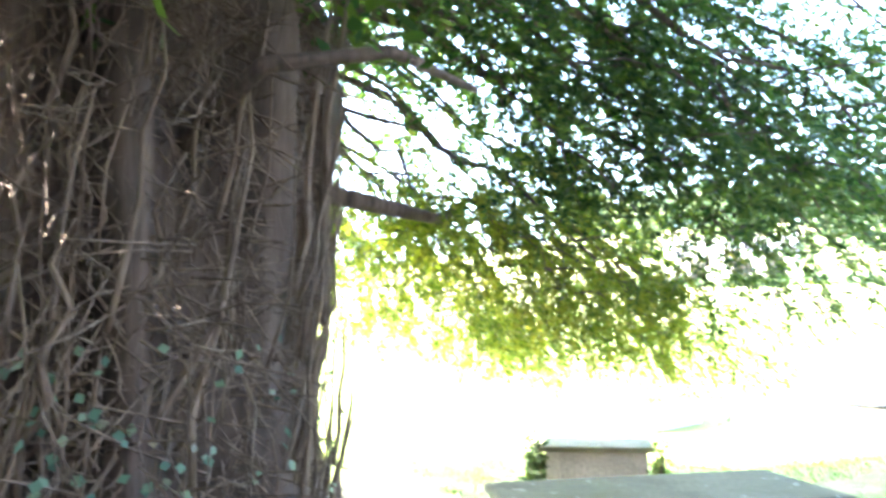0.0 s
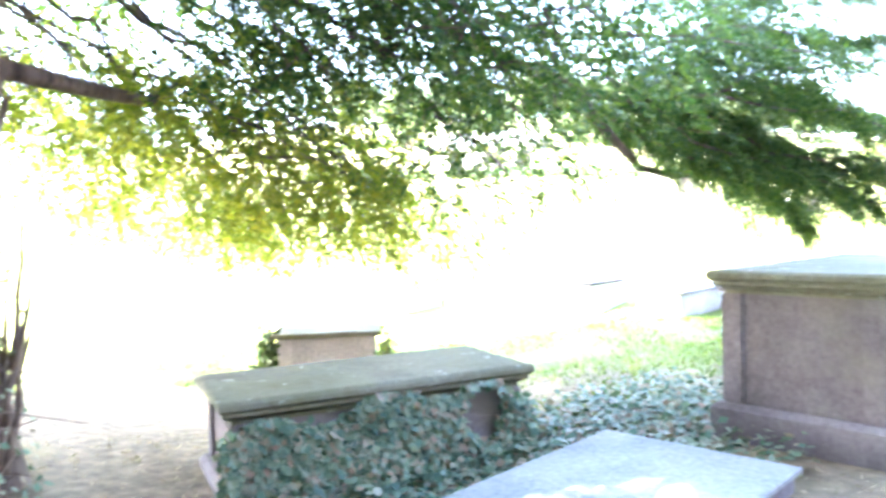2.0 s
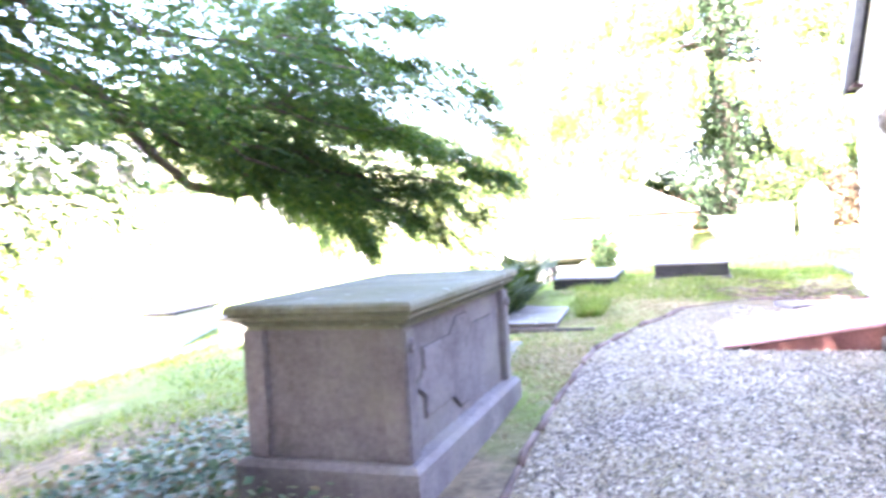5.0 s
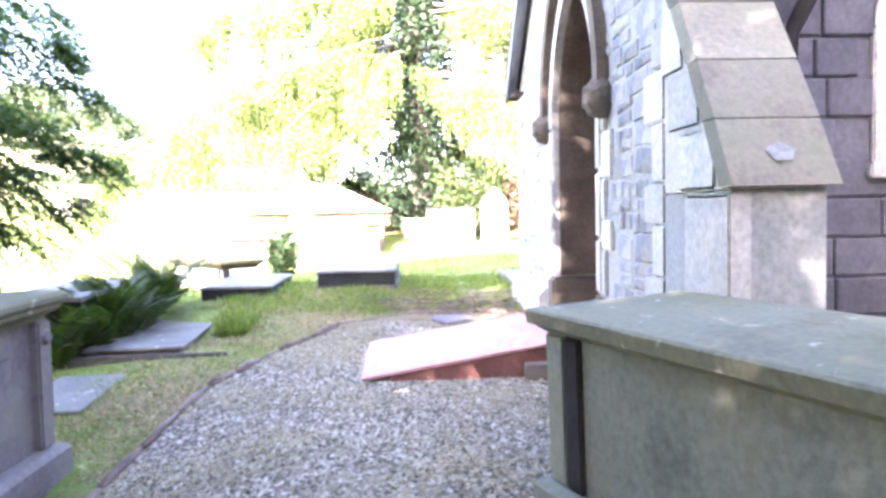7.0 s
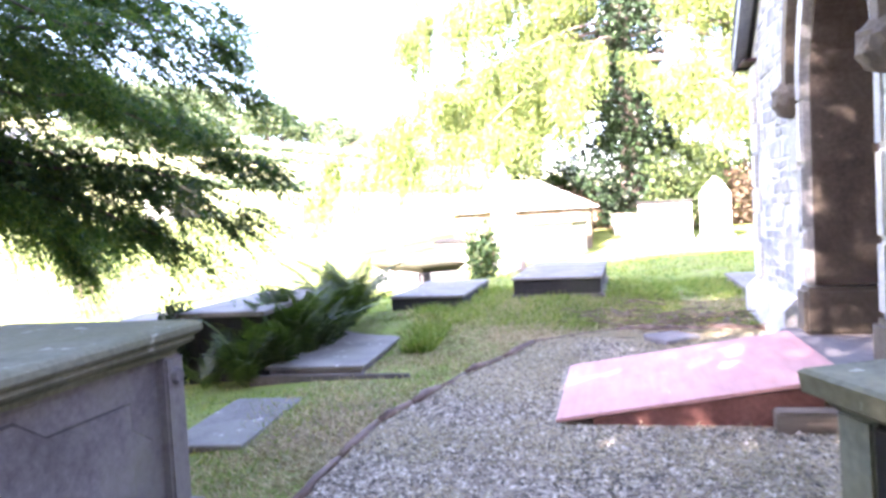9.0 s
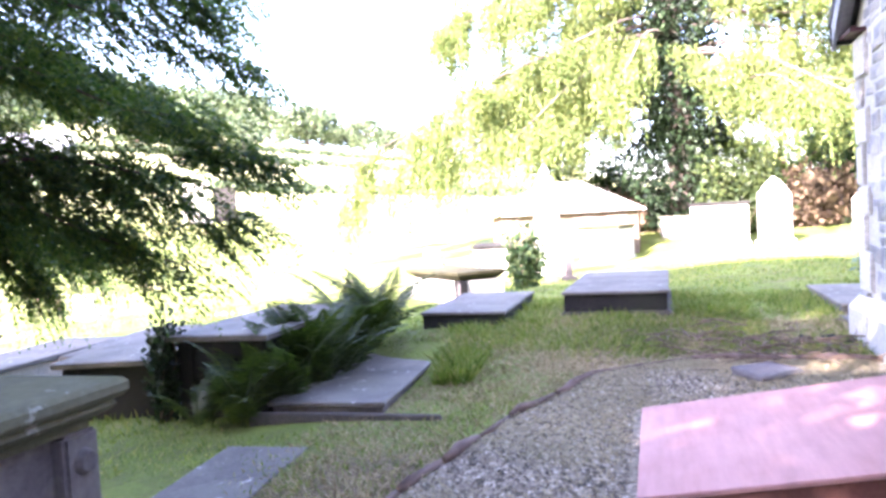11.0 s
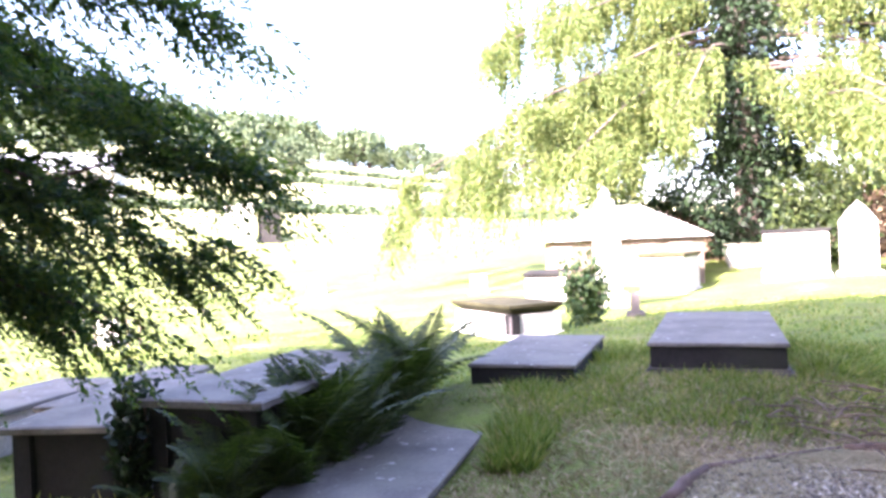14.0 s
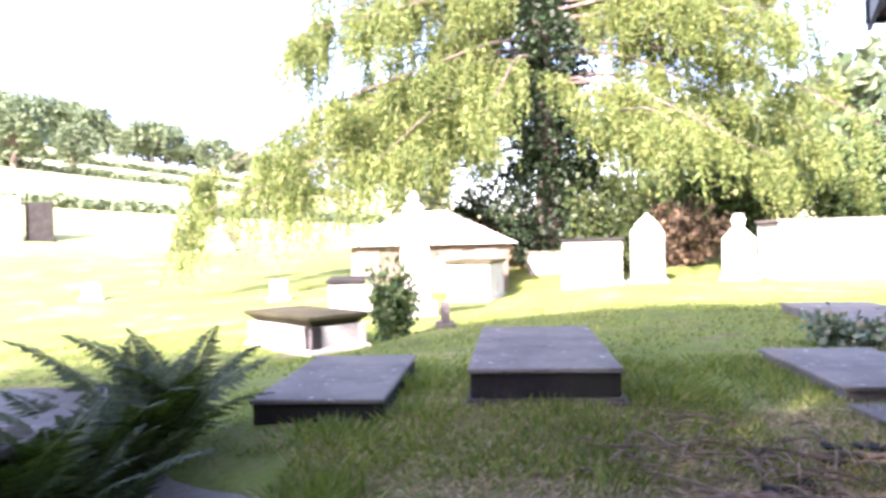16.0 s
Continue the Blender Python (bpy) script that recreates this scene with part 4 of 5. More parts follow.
def build_yew():
    rng = random.Random(7)
    nr = np.random.default_rng(7)
    tree = thing("yew_tree", pose(YEW[0], YEW[1], -0.2), "ancient yew with a fibrous brown trunk and drooping branches", "tree")
    off = np.array([YEW[0], YEW[1], -0.2])
    # fluted trunk
    V, F, n, m = [], [], 72, 40
    for j in range(m + 1):
        z = 7.0 * (j / m) ** 1.2
        base = 1.0 + 0.12 * math.exp(-z * 1.8) - 0.03 * z + (0.12 * max(0, z - 1.5) if z < 3 else 0.18 - 0.14 * (z - 3))
        for k in range(n):
            a = 2 * math.pi * k / n
            fl = 0.17 * math.sin(9 * a + 1.1 * math.sin(2 * a) + 0.25 * z) + 0.07 * math.sin(17 * a + 0.5 * z) + 0.07 * noise.noise((3 * math.cos(a), 3 * math.sin(a), z * 1.2))
            fl += 0.03 * noise.noise((14 * math.cos(a), 14 * math.sin(a), z * 3))
            r = max(0.25, base + fl)
            V.append((r * math.cos(a), r * math.sin(a), z))
    for j in range(m):
        F += [(j * n + k, j * n + (k + 1) % n, (j + 1) * n + (k + 1) % n, (j + 1) * n + k) for k in range(n)]
    raw("trunk", V, F, M_BARK, tree, "deeply fluted brown yew trunk", smooth=True)
    # upright shoots and dead twigs on the trunk
    twigs = Bag()
    for i in range(85):
        a = rng.uniform(-0.9, 1.35)
        r = 1.1 + rng.uniform(0.0, 0.16)
        z0 = rng.uniform(-0.1, 2.2)
        h = rng.uniform(0.6, 2.2)
        pts = [(r * math.cos(a + 0.03 * q + rng.uniform(-.05, .05)) * (1 + 0.02 * q), r * math.sin(a + 0.03 * q + rng.uniform(-.05, .05)) * (1 + 0.02 * q), z0 + h * q / 5) for q in range(6)]
        w = rng.uniform(0.006, 0.022)
        shoots = Bag()
        shoots.tube(pts, [w, w, w * .9, w * .8, w * .6, w * .3], 6)
        shoots.make("shoot", M_TWIG, tree, "", True)
    for i in range(4600):
        a = rng.uniform(-0.9, 2.2)
        z = rng.uniform(0.0, 3.6)
        r = 1.14
        edge = 0.3 if a > 0.6 else 1.0
        p = Vector((r * math.cos(a), r * math.sin(a), z))
        d = Vector((0.35 * math.cos(a) + rng.uniform(-1, 1), 0.35 * math.sin(a) + rng.uniform(-1, 1), rng.uniform(-1.3, 0.9))).normalized()
        ln = rng.uniform(0.1, 0.45) if i % 6 else rng.uniform(0.45, 0.8)
        ln *= edge
        b = Vector((rng.uniform(-.45, .45), rng.uniform(-.45, .45), rng.uniform(-.5, .3)))
        w = rng.uniform(0.003, 0.009)
        twigs.tube([p, p + d * ln * .5 + b * ln * 0.3, p + d * ln + b * ln], [w, w * .8, w * .3], 4)
    tagged(twigs.make("twig_tangle", M_TWIG, tree, "bare tangled twigs on the bark"), kind="stuff")
    # limbs with their foliage
    wood, crown, lit_sprays = Bag(), Bag(), Bag()
    for end, rise, spread, count, z0 in YEW_BOUGHS + LIT_BOUGHS:
        count = int(count * (1.35 if end in LOW else 0.92))
        e = Vector(end) - Vector(off)
        a = math.atan2(e.y, e.x)
        s = Vector((1.0 * math.cos(a), 1.0 * math.sin(a), z0))
        pts = curve_pts(s, e, rise * 0.35, 10, rng, 0.13)
        thick = 0.026 if end in LOW else 0.05
        wood.tube(pts, [thick * (1 - 0.085 * i) for i in range(11)], 7, 0.1, rng)
        arr = np.array([tuple(p) for p in pts])
        t = 1 - 0.62 * nr.random(count) ** 1.3
        q = t * 10
        i0 = np.minimum(q.astype(int), 9)
        fr = (q - i0)[:, None]
        P = arr[i0] * (1 - fr) + arr[i0 + 1] * fr
        ax = unit(arr[i0 + 1] - arr[i0])
        o = nr.normal(0, 1, (count, 3)) * np.array([1, 1, 0.42]) * spread * 0.55
        P2 = P + o
        P2[:, 2] -= 0.12
        D = unit(o * np.array([1, 1, 0.3]) + ax * 0.7 + np.array([0, 0, -0.22]))
        sprays(lit_sprays if end in LOW else crown, P2, D, nr, 0.44, 28, 0.076, 0.19)
        for c in range(0, count, 9):
            wood.tube([P[c], (P[c] + P2[c]) / 2 + np.array([0, 0, 0.04]), P2[c] + D[c] * 0.25], [0.012, 0.009, 0.003], 4)
    for end, rise, count in OUTER:
        s, e = Vector(HUB[0]).lerp(Vector(HUB[1]), rng.random()) - Vector(off), Vector(end) - Vector(off)
        pts = curve_pts(s + Vector((0, 0, rng.uniform(-.3, .3))), e, rise + rng.uniform(-.1, .15), 10, rng, 0.09)
        wood.tube(pts, [0.026 * (1 - 0.088 * i) for i in range(11)], 6)
        arr = np.array([tuple(p) for p in pts])
        count = int(count * 1.5)
        q = (0.16 + 0.84 * nr.random(count) ** 0.8) * 10
        i0 = np.minimum(q.astype(int), 9)
        fr = (q - i0)[:, None]
        P = arr[i0] * (1 - fr) + arr[i0 + 1] * fr
        ax = unit(arr[i0 + 1] - arr[i0])
        taper = (1.15 - q / 12)[:, None]
        o = nr.normal(0, 1, (count, 3)) * np.array([1, 1, 0.75]) * 0.27 * taper
        D = unit(o * np.array([1, 1, 0.3]) * 1.8 + ax * 0.8 + np.array([0, 0, -0.32]))
        sprays(crown, P + o * 0.7, D, nr, 0.32, 34, 0.048, 0.2)
    # bare crooked bough and the dark bough leaving the trunk
    bough = [(-4.3, 0.4, 3.3), (-3.2, 1.5, 2.5), (-3.0, 1.8, 2.05), (-3.0, 2.3, 1.76), (-2.95, 2.9, 1.68), (-2.86, 3.4, 1.74), (-2.3, 4.0, 1.9)]
    wood.tube([Vector(p) - Vector(off) for p in bough], [0.06, 0.055, 0.05, 0.045, 0.04, 0.035, 0.015], 7)
    low = [(-3.1, -3.5, 2.12), (-3.4, -2.9, 2.1), (-4.0, -2.3, 2.16), (-4.6, -1.8, 2.45), (-4.9, -1.4, 2.5)]
    wood.tube([Vector(p) - Vector(off) for p in low], [0.06, 0.05, 0.042, 0.03, 0.015], 8)
    arch = [(-2.6, -4.3, 2.2), (-2.2, -4.0, 2.5), (-2.1, -3.4, 2.62), (-2.4, -2.8, 2.6)]
    wood.tube([Vector(p) - Vector(off) for p in arch], [0.05, 0.045, 0.035, 0.02], 7)
    # the high crown, its unseen part made wide enough to shade the graves
    cl = []
    while len(cl) < 380:
        u = nr.normal(0, 1, 3)
        u /= np.linalg.norm(u)
        rr = nr.uniform(0.55, 1.0)
        c = np.array([u[0] * 8.0 - 0.8, u[1] * 6.6, 5.9 + u[2] * 5.4]) * np.array([rr, rr, 1])
        if c[2] < (4.6 if c[1] > 1 else 3.4) + 0.25 * max(0, 4 - math.hypot(c[0], c[1])):
            continue
        cl.append(c)
    # Extra clumps out of view, added to block sun patches on the near tomb.
    cl += [np.array([nr.uniform(0.3, 2.8), nr.uniform(-2.0, 0.6), nr.uniform(3.9, 4.8)]) for i in range(34)]
    for c in cl:
        s = np.array([0, 0, min(6.5, max(2.6, c[2] - 2.0))])
        wood.tube(curve_pts(s, c, 0.4, 4, rng, 0.1), [0.06, 0.045, 0.03, 0.02, 0.008], 5)
        k = 42
        P = c + nr.normal(0, 1, (k, 3)) * np.array([0.75, 0.75, 0.34])
        D = unit((P - c) + unit(c - s) * 0.4 + np.array([0, 0, -0.25]))
        sprays(crown, P, D, nr, 0.6, 13, 0.17, 0.26)
    wood.make("limb_wood", M_BARK, tree, "dark crooked yew limbs", True)
    crown.make("crown", M_YEW, tree, "dense dark green yew needles")
    lit_sprays.make("sunlit_crown", M_YEWLIT, tree, "yew sprays with yellow sunlight put into their colour")
    # ivy climbing the trunk's foot
    iv = Bag()
    k = 900
    a, z = nr.uniform(-0.9, 2.2, k), nr.random(k) ** 1.8 * 1.5
    r = 1.2 + 0.1 * np.exp(-z * 1.8) + nr.uniform(0, 0.1, k)
    P = np.stack([r * np.cos(a), r * np.sin(a), z], 1)
    keep = nr.random(k) < 0.35 + 0.65 * (np.sin(3 * a + 2 * z) > 0.2)
    P, a = P[keep], a[keep]
    D = unit(np.stack([np.cos(a) * 0.5, np.sin(a) * 0.5, -np.ones(len(a)) * 0.8], 1) + nr.normal(0, 0.4, (len(a), 3)))
    S = unit(np.cross(D, np.stack([np.cos(a), np.sin(a), 0 * a], 1)))
    iv.leaves(P, D, S, nr.uniform(0.035, 0.07, len(P)), nr.uniform(0.017, 0.03, len(P)))
    iv.make("ivy", M_IVY, tree, "dark green ivy at the foot")


build_yew()


# ---- larch ----
def build_larch():
    rng = random.Random(11)
    nr = np.random.default_rng(11)
    g = float(lift(2.6, 29.5))
    tree = thing("larch_tree", pose(2.6, 29.5, g), "tall weeping larch with ivy-dark trunk and yellow-green drooping sprays", "tree")
    wood, crown, iv = Bag(), Bag(), Bag()
    tp = [(0.15 * math.sin(i), 0.1 * math.cos(i * 1.3), i * 2.0 - 0.3) for i in range(10)]
    wood.tube(tp, [0.62, 0.5, 0.46, 0.42, 0.38, 0.32, 0.27, 0.2, 0.14, 0.05], 14, 0.06, rng)
    k = 22000
    z = nr.uniform(0.2, 14, k)
    a = nr.uniform(0, 2 * math.pi, k)
    r = (0.55 + 1.75 * nr.random(k) ** 0.9) * (1.1 - z / 20) * (0.8 + 0.35 * np.sin(z * 1.9 + a))
    P = np.stack([r * np.cos(a), r * np.sin(a), z], 1)
    D = unit(np.stack([np.cos(a), np.sin(a), -0.5 + 0 * a], 1) + nr.normal(0, 0.6, (k, 3)))
    iv.leaves(P, D, unit(np.cross(D, nr.normal(0, 1, (k, 3)))), nr.uniform(0.12, 0.26, k), nr.uniform(0.05, 0.1, k))
    # boughs: bearing (degrees, 0 = +x, towards the walker = -90), start height, reach, droop
    boughs = []
    for i in range(46):
        b = rng.uniform(-62, 242)
        h = 3.2 + 12.5 * (i / 46) ** 0.9
        boughs.append((b, h, (7.6 - 0.36 * (h - 3)) * rng.uniform(0.7, 1.1), rng.uniform(0.6, 2.0)))
    boughs += [(190, 6.6, 12.4, 4.4), (198, 5.8, 12.0, 4.0), (207, 7.4, 12.6, 5.2), (184, 7.8, 12.0, 4.2), (-8, 7.0, 10.5, 4.2), (-16, 8.2, 11.0, 4.6), (188, 5.8, 9.5, 3.6), (196, 7.2, 10.2, 4.2), (206, 6.2, 9.6, 4.0), (214, 8.0, 10.4, 4.6), (230, 6.6, 8.2, 3.6), (178, 8.6, 9.5, 3.0), (202, 10.5, 9.0, 3.2), (186, 12, 8, 2.4),
               (244, 7.4, 6.0, 3.2), (-14, 6.2, 8.4, 3.6), (-26, 7.6, 8.8, 4.0), (-40, 6.6, 7.6, 3.6), (-6, 8.6, 9.4, 3.0), (2, 10.5, 9.5, 2.6), (-52, 6.6, 5.6, 2.9), (-30, 10, 8, 3.0), (-18, 12, 7, 2),
               (198, 9.4, 9.0, 2.6), (190, 10.6, 8.6, 2.4), (212, 9.8, 8.4, 2.8), (-20, 10.8, 9.0, 2.4), (-34, 9.2, 8.6, 2.6), (-10, 12.2, 8.6, 2.2), (-2, 9.6, 9.6, 2.4)]
    for b, h, reach, droop in boughs:
        a = radians(b)
        s = Vector((0.2 * math.cos(a), 0.2 * math.sin(a), h))
        pts = []
        for q in range(11):
            t = q / 10
            pts.append(s + Vector((reach * t * math.cos(a + 0.12 * math.sin(3 * t + b)), reach * t * math.sin(a + 0.12 * math.sin(3 * t + b)), 0.45 * math.sin(t * 2.6) - droop * t ** 1.3 + 0.12 * math.sin(9 * t + b))))
        wood.tube(pts, [0.075 * (1 - 0.085 * q) for q in range(11)], 6, 0.08, rng)
        arr = np.array([tuple(p) for p in pts])
        # bunches of hanging strands, thick with needles
        sidev = np.array([-math.sin(a), math.cos(a), 0.0])
        for c in range(int(3 + reach * 1.05)):
            n = rng.randint(14, 26)
            q = (0.22 + 0.78 * rng.random()) * 10
            i0 = min(int(q), 9)
            P0 = arr[i0] * (1 - q + i0) + arr[i0 + 1] * (q - i0) + sidev * rng.gauss(0, 0.55) + nr.normal(0, 1, (n, 3)) * np.array([0.26, 0.26, 0.1])
            L = rng.uniform(0.8, 2.4) * nr.uniform(0.4, 1.15, n)
            sway = nr.normal(0, 0.1, (n, 2)) + np.array([math.cos(a), math.sin(a)]) * 0.18
            m = 26
            u = np.linspace(0, 1, m)
            pos = P0[:, None].repeat(m, 1)
            pos[..., 2] -= u[None] * L[:, None]
            pos[..., :2] += (sway[:, None] * np.sqrt(u)[None, :, None]) * L[:, None, None] + nr.normal(0, 0.025, (n, m, 2))
            D = unit(nr.normal(0, 0.8, (n, m, 3)) + np.array([0, 0, -1.0])).reshape(-1, 3)
            sz = nr.uniform(0.09, 0.19, n * m)
            crown.leaves(pos.reshape(-1, 3), D, unit(np.cross(D, nr.normal(0, 1, (n * m, 3)))), sz, sz * 0.2)
    wood.make("trunk", M_LARCHBARK, tree, "dark trunk and arching boughs", True)
    crown.make("crown", M_LARCH, tree, "yellow-green hanging needle strands")
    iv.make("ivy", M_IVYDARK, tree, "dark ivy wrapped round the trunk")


build_larch()


def leaf_bush(name, m, size, count, leaf, mat, label, category, stems=7, seed=3, rag=0.35):
    """An uneven shrub of small leaves on a few stems."""
    nr, rng = np.random.default_rng(seed), random.Random(seed)
    t = thing(name, m, label, category)
    w, b = Bag(), Bag()
    tips = []
    for i in range(stems):
        a, q = rng.uniform(0, 6.28), rng.uniform(0.2, 0.8)
        e = (size[0] * q * math.cos(a), size[1] * q * math.sin(a), size[2] * rng.uniform(0.5, 0.95))
        w.tube(curve_pts((0, 0, -0.1), e, 0.05 * size[2], 4, rng, 0.04), [0.03 * size[2] / (1 + j) + 0.004 for j in range(5)], 5)
        tips.append(e)
    tips = np.array(tips)
    c = tips[nr.integers(0, stems, count)] * nr.uniform(0.35, 1.05, (count, 1))
    P = c + nr.normal(0, 1, (count, 3)) * np.array(size) * rag * 0.5
    P[:, 2] = np.maximum(P[:, 2], 0.02)
    D = unit(nr.normal(0, 1, (count, 3)) + np.array([0, 0, 0.2]) + unit(P) * 0.6)
    sz = leaf * nr.uniform(0.6, 1.4, count)
    b.leaves(P, D, unit(np.cross(D, nr.normal(0, 1, (count, 3)))), sz, sz * 0.32)
    w.make("stems", M_TWIG, t, smooth=True)
    b.make("leaves", mat, t)
    return t


leaf_bush("small_bush", on_ground(-0.75, 13.9), (0.45, 0.4, 1.1), 1500, 0.11, M_SHRUB, "small leafy sapling beside the tombs", "shrub", 8, 5)
leaf_bush("laurel_bush", on_ground(4.6, 27.5), (1.6, 1.0, 2.6), 4200, 0.2, M_FERN, "pale green bush behind the headstones", "shrub", 9, 8)
leaf_bush("bracken_bank", on_ground(7.0, 29), (2.6, 1.2, 1.9), 5200, 0.22, M_BRACKEN, "rust-brown dead bracken bank", "shrub", 14, 9)
leaf_bush("bracken_bank", on_ground(0.8, 30), (2.6, 1.0, 1.6), 4200, 0.22, M_BRACKEN, "rust-brown dead bracken bank", "shrub", 14, 10)
leaf_bush("bush", on_ground(-1.6, 31.5), (2.6, 1.5, 2.6), 4200, 0.22, M_SHRUB, "dense blue-green bush under the larch", "shrub", 9, 12)
leaf_bush("hedge_shrub", on_ground(10.0, 33), (3.4, 1.8, 4.2), 6500, 0.28, M_SHRUB, "dark green shrubbery at the boundary", "shrub", 14, 13)
leaf_bush("hedge_shrub", on_ground(14.5, 31), (3.2, 1.8, 4.6), 6500, 0.28, M_SHRUB, "dark green shrubbery at the boundary", "shrub", 14, 14)
leaf_bush("tomb_ivy", pose(-5.5, -0.6, -0.4), (0.22, 0.2, 0.66), 800, 0.06, M_SHRUB, "ivy clump on the small tomb's corner", "ivy", 7, 15)
leaf_bush("tomb_ivy", pose(-4.72, 0.32, -0.45), (0.14, 0.16, 0.66), 420, 0.05, M_GRASS, "yellow-green ivy tuft on the small tomb's corner", "ivy", 6, 16)
leaf_bush("ledger_ivy", pose(4.55, 10.75, 0.2), (0.5, 0.55, 0.3), 700, 0.09, M_IVY, "pale ivy creeping over the ledger stone", "ivy", 9, 17)


def far_tree(m, h, r, seed, mat, label, cl=26, leaves=70, leaf=0.5):
    nr, rng = np.random.default_rng(seed), random.Random(seed)
    t = thing("field_tree", m, label, "tree", "field trees")
    w, b = Bag(), Bag()
    w.tube([(0, 0, -0.5), (0.1, 0, h * 0.3), (0, 0.1, h * 0.7)], [0.05 * h, 0.04 * h, 0.015 * h], 7)
    for i in range(cl):
        u = nr.normal(0, 1, 3)
        u /= np.linalg.norm(u)
        c = np.array([u[0] * r, u[1] * r, h * 0.6 + u[2] * h * 0.36]) * np.array([nr.uniform(.4, 1), nr.uniform(.4, 1), 1])
        w.tube([(0, 0, h * 0.35), tuple(c)], [0.015 * h, 0.004 * h], 4)
        P = c + nr.normal(0, 1, (leaves, 3)) * r * 0.2
        D = unit(nr.normal(0, 1, (leaves, 3)))
        sz = leaf * nr.uniform(0.6, 1.4, leaves)
        b.leaves(P, D, unit(np.cross(D, nr.normal(0, 1, (leaves, 3)))), sz, sz * 0.4)
    w.make("trunk", M_LARCHBARK, t)
    b.make("crown", mat, t)
    return t


def polar(bearing, dist, sink=0.0):
    """A place on the ground seen from the graves: bearing in degrees left of straight ahead."""
    x, y = -dist * math.sin(radians(bearing)), 2 + dist * math.cos(radians(bearing))
    return x, y, float(lift(x, y)) - sink


FT = far_tree(pose(*polar(34, 120)), 9.0, 4.6, 21, M_FARTREE, "round field tree on the hillside", 34, 90, 0.6)
for bb, dd, s in ((38, 135, 0.8), (30.5, 135, 0.75), (46, 110, 1.0), (52, 120, 1.1)):
    copy_thing(FT, Matrix.Translation(polar(bb, dd)) @ Matrix.Rotation(bb, 4, "Z")).scale = (s, s, s)
WOOD = far_tree(pose(*polar(31, 300)), 15.0, 9.0, 22, M_FARTREE, "hilltop woodland tree in haze", 30, 60, 1.5)
rw = random.Random(5)
for i in range(34):
    bb = 18 + i * 1.15 + rw.uniform(-0.4, 0.4)
    s = rw.uniform(0.6, 1.1) * (0.6 + 0.4 * min(1, i / 8))
    copy_thing(WOOD, Matrix.Translation(polar(bb, 300 + rw.uniform(-12, 12))) @ Matrix.Rotation(i, 4, "Z")).scale = (s, s, s)
for i in range(12):
    s = rw.uniform(0.7, 1.2)
    copy_thing(WOOD, Matrix.Translation(polar(-14 - i * 2.5, 110 + rw.uniform(-12, 12))) @ Matrix.Rotation(i, 4, "Z")).scale = (s, s, s)


def hedge(b0, b1, d0, d1, h, seed, label):
    """A field hedge along the hillside."""
    nr = np.random.default_rng(seed)
    t = thing("hedge", pose(0, 0, 0), label, "hedge", "field hedges", "stuff")
    n = 5200
    u = nr.random(n)
    bb, dd = np.radians(b0 + (b1 - b0) * u), d0 + (d1 - d0) * u + nr.normal(0, 0.8, n)
    x, y = -dd * np.sin(bb), 2 + dd * np.cos(bb)
    hh = h * (0.85 + 0.2 * np.sin(u * 47) * np.sin(u * 19))
    P = np.stack([x, y, lift(x, y) + nr.random(n) * hh], 1)
    D = unit(nr.normal(0, 1, (n, 3)))
    b = Bag()
    sz = nr.uniform(0.7, 1.5, n) * (0.25 + 0.0025 * dd)
    b.leaves(P, D, unit(np.cross(D, nr.normal(0, 1, (n, 3)))), sz, sz * 0.45)
    b.make("hedge_leaves", M_FARTREE, t)


hedge(8, 62, 62, 74, 0.9, 31, "dark field hedge across the near slope")
hedge(14, 60, 118, 128, 1.2, 32, "field hedge higher on the slope")
hedge(12, 40, 190, 160, 1.2, 33, "field hedge near the hilltop")


# ---- ferns ----
def frond_mesh(seed, length):
    """An arching frond: a stalk, side ribs and two rows of small leaflets on each rib."""
    rng = random.Random(seed)
    b = Bag()
    pts = []
    for q in range(11):
        t = q / 10
        pts.append(Vector((length * t * (0.5 + 0.16 * t), 0.03 * math.sin(3 * t + seed), length * (1.12 * t - 0.52 * t * t))))
    b.tube(pts, [0.006 * (1 - 0.08 * q) for q in range(11)], 4)
    P, D, S, L, W = [], [], [], [], []
    for i in range(26):
        t = 0.14 + 0.86 * i / 26
        q = t * 10
        j = min(int(q), 9)
        p = pts[j].lerp(pts[j + 1], q - j)
        ax = (pts[j + 1] - pts[j]).normalized()
        w = length * 0.24 * math.sin(math.pi * min(1, t * 0.9 + 0.12)) ** 0.7 * (1.2 - 0.6 * t)
        for s in (1, -1):
            d = (Vector((0, s, 0)) + ax * 0.45 + Vector((0, 0, -0.2 + rng.uniform(-.15, .15)))).normalized()
            ln = w * rng.uniform(0.85, 1.1)
            up = d.cross(ax).normalized()
            n = max(3, int(ln / 0.017))
            for k in range(n):
                u = (k + 0.5) / n
                for e in (1, -1):
                    o = (ax * e + d * 0.7 + up * rng.uniform(-.25, .25)).normalized()
                    P.append(tuple(p + d * ln * u)), D.append(tuple(o)), S.append(tuple(o.cross(up)))
                    L.append(max(0.008, 0.034 * length * (1.1 - u)))
            P.append(tuple(p)), D.append(tuple(d)), S.append(tuple(ax)), L.append(ln)
    L = np.array(L)
    b.leaves(np.array(P), np.array(D), np.array(S), L, np.minimum(0.0075, L * 0.3))
    me = raw("frond", np.concatenate(b.v), b.f, M_FERN)
    data = me.data
    bpy.data.objects.remove(me)
    return data


FROND = [frond_mesh(40 + i, 1.0) for i in range(4)]


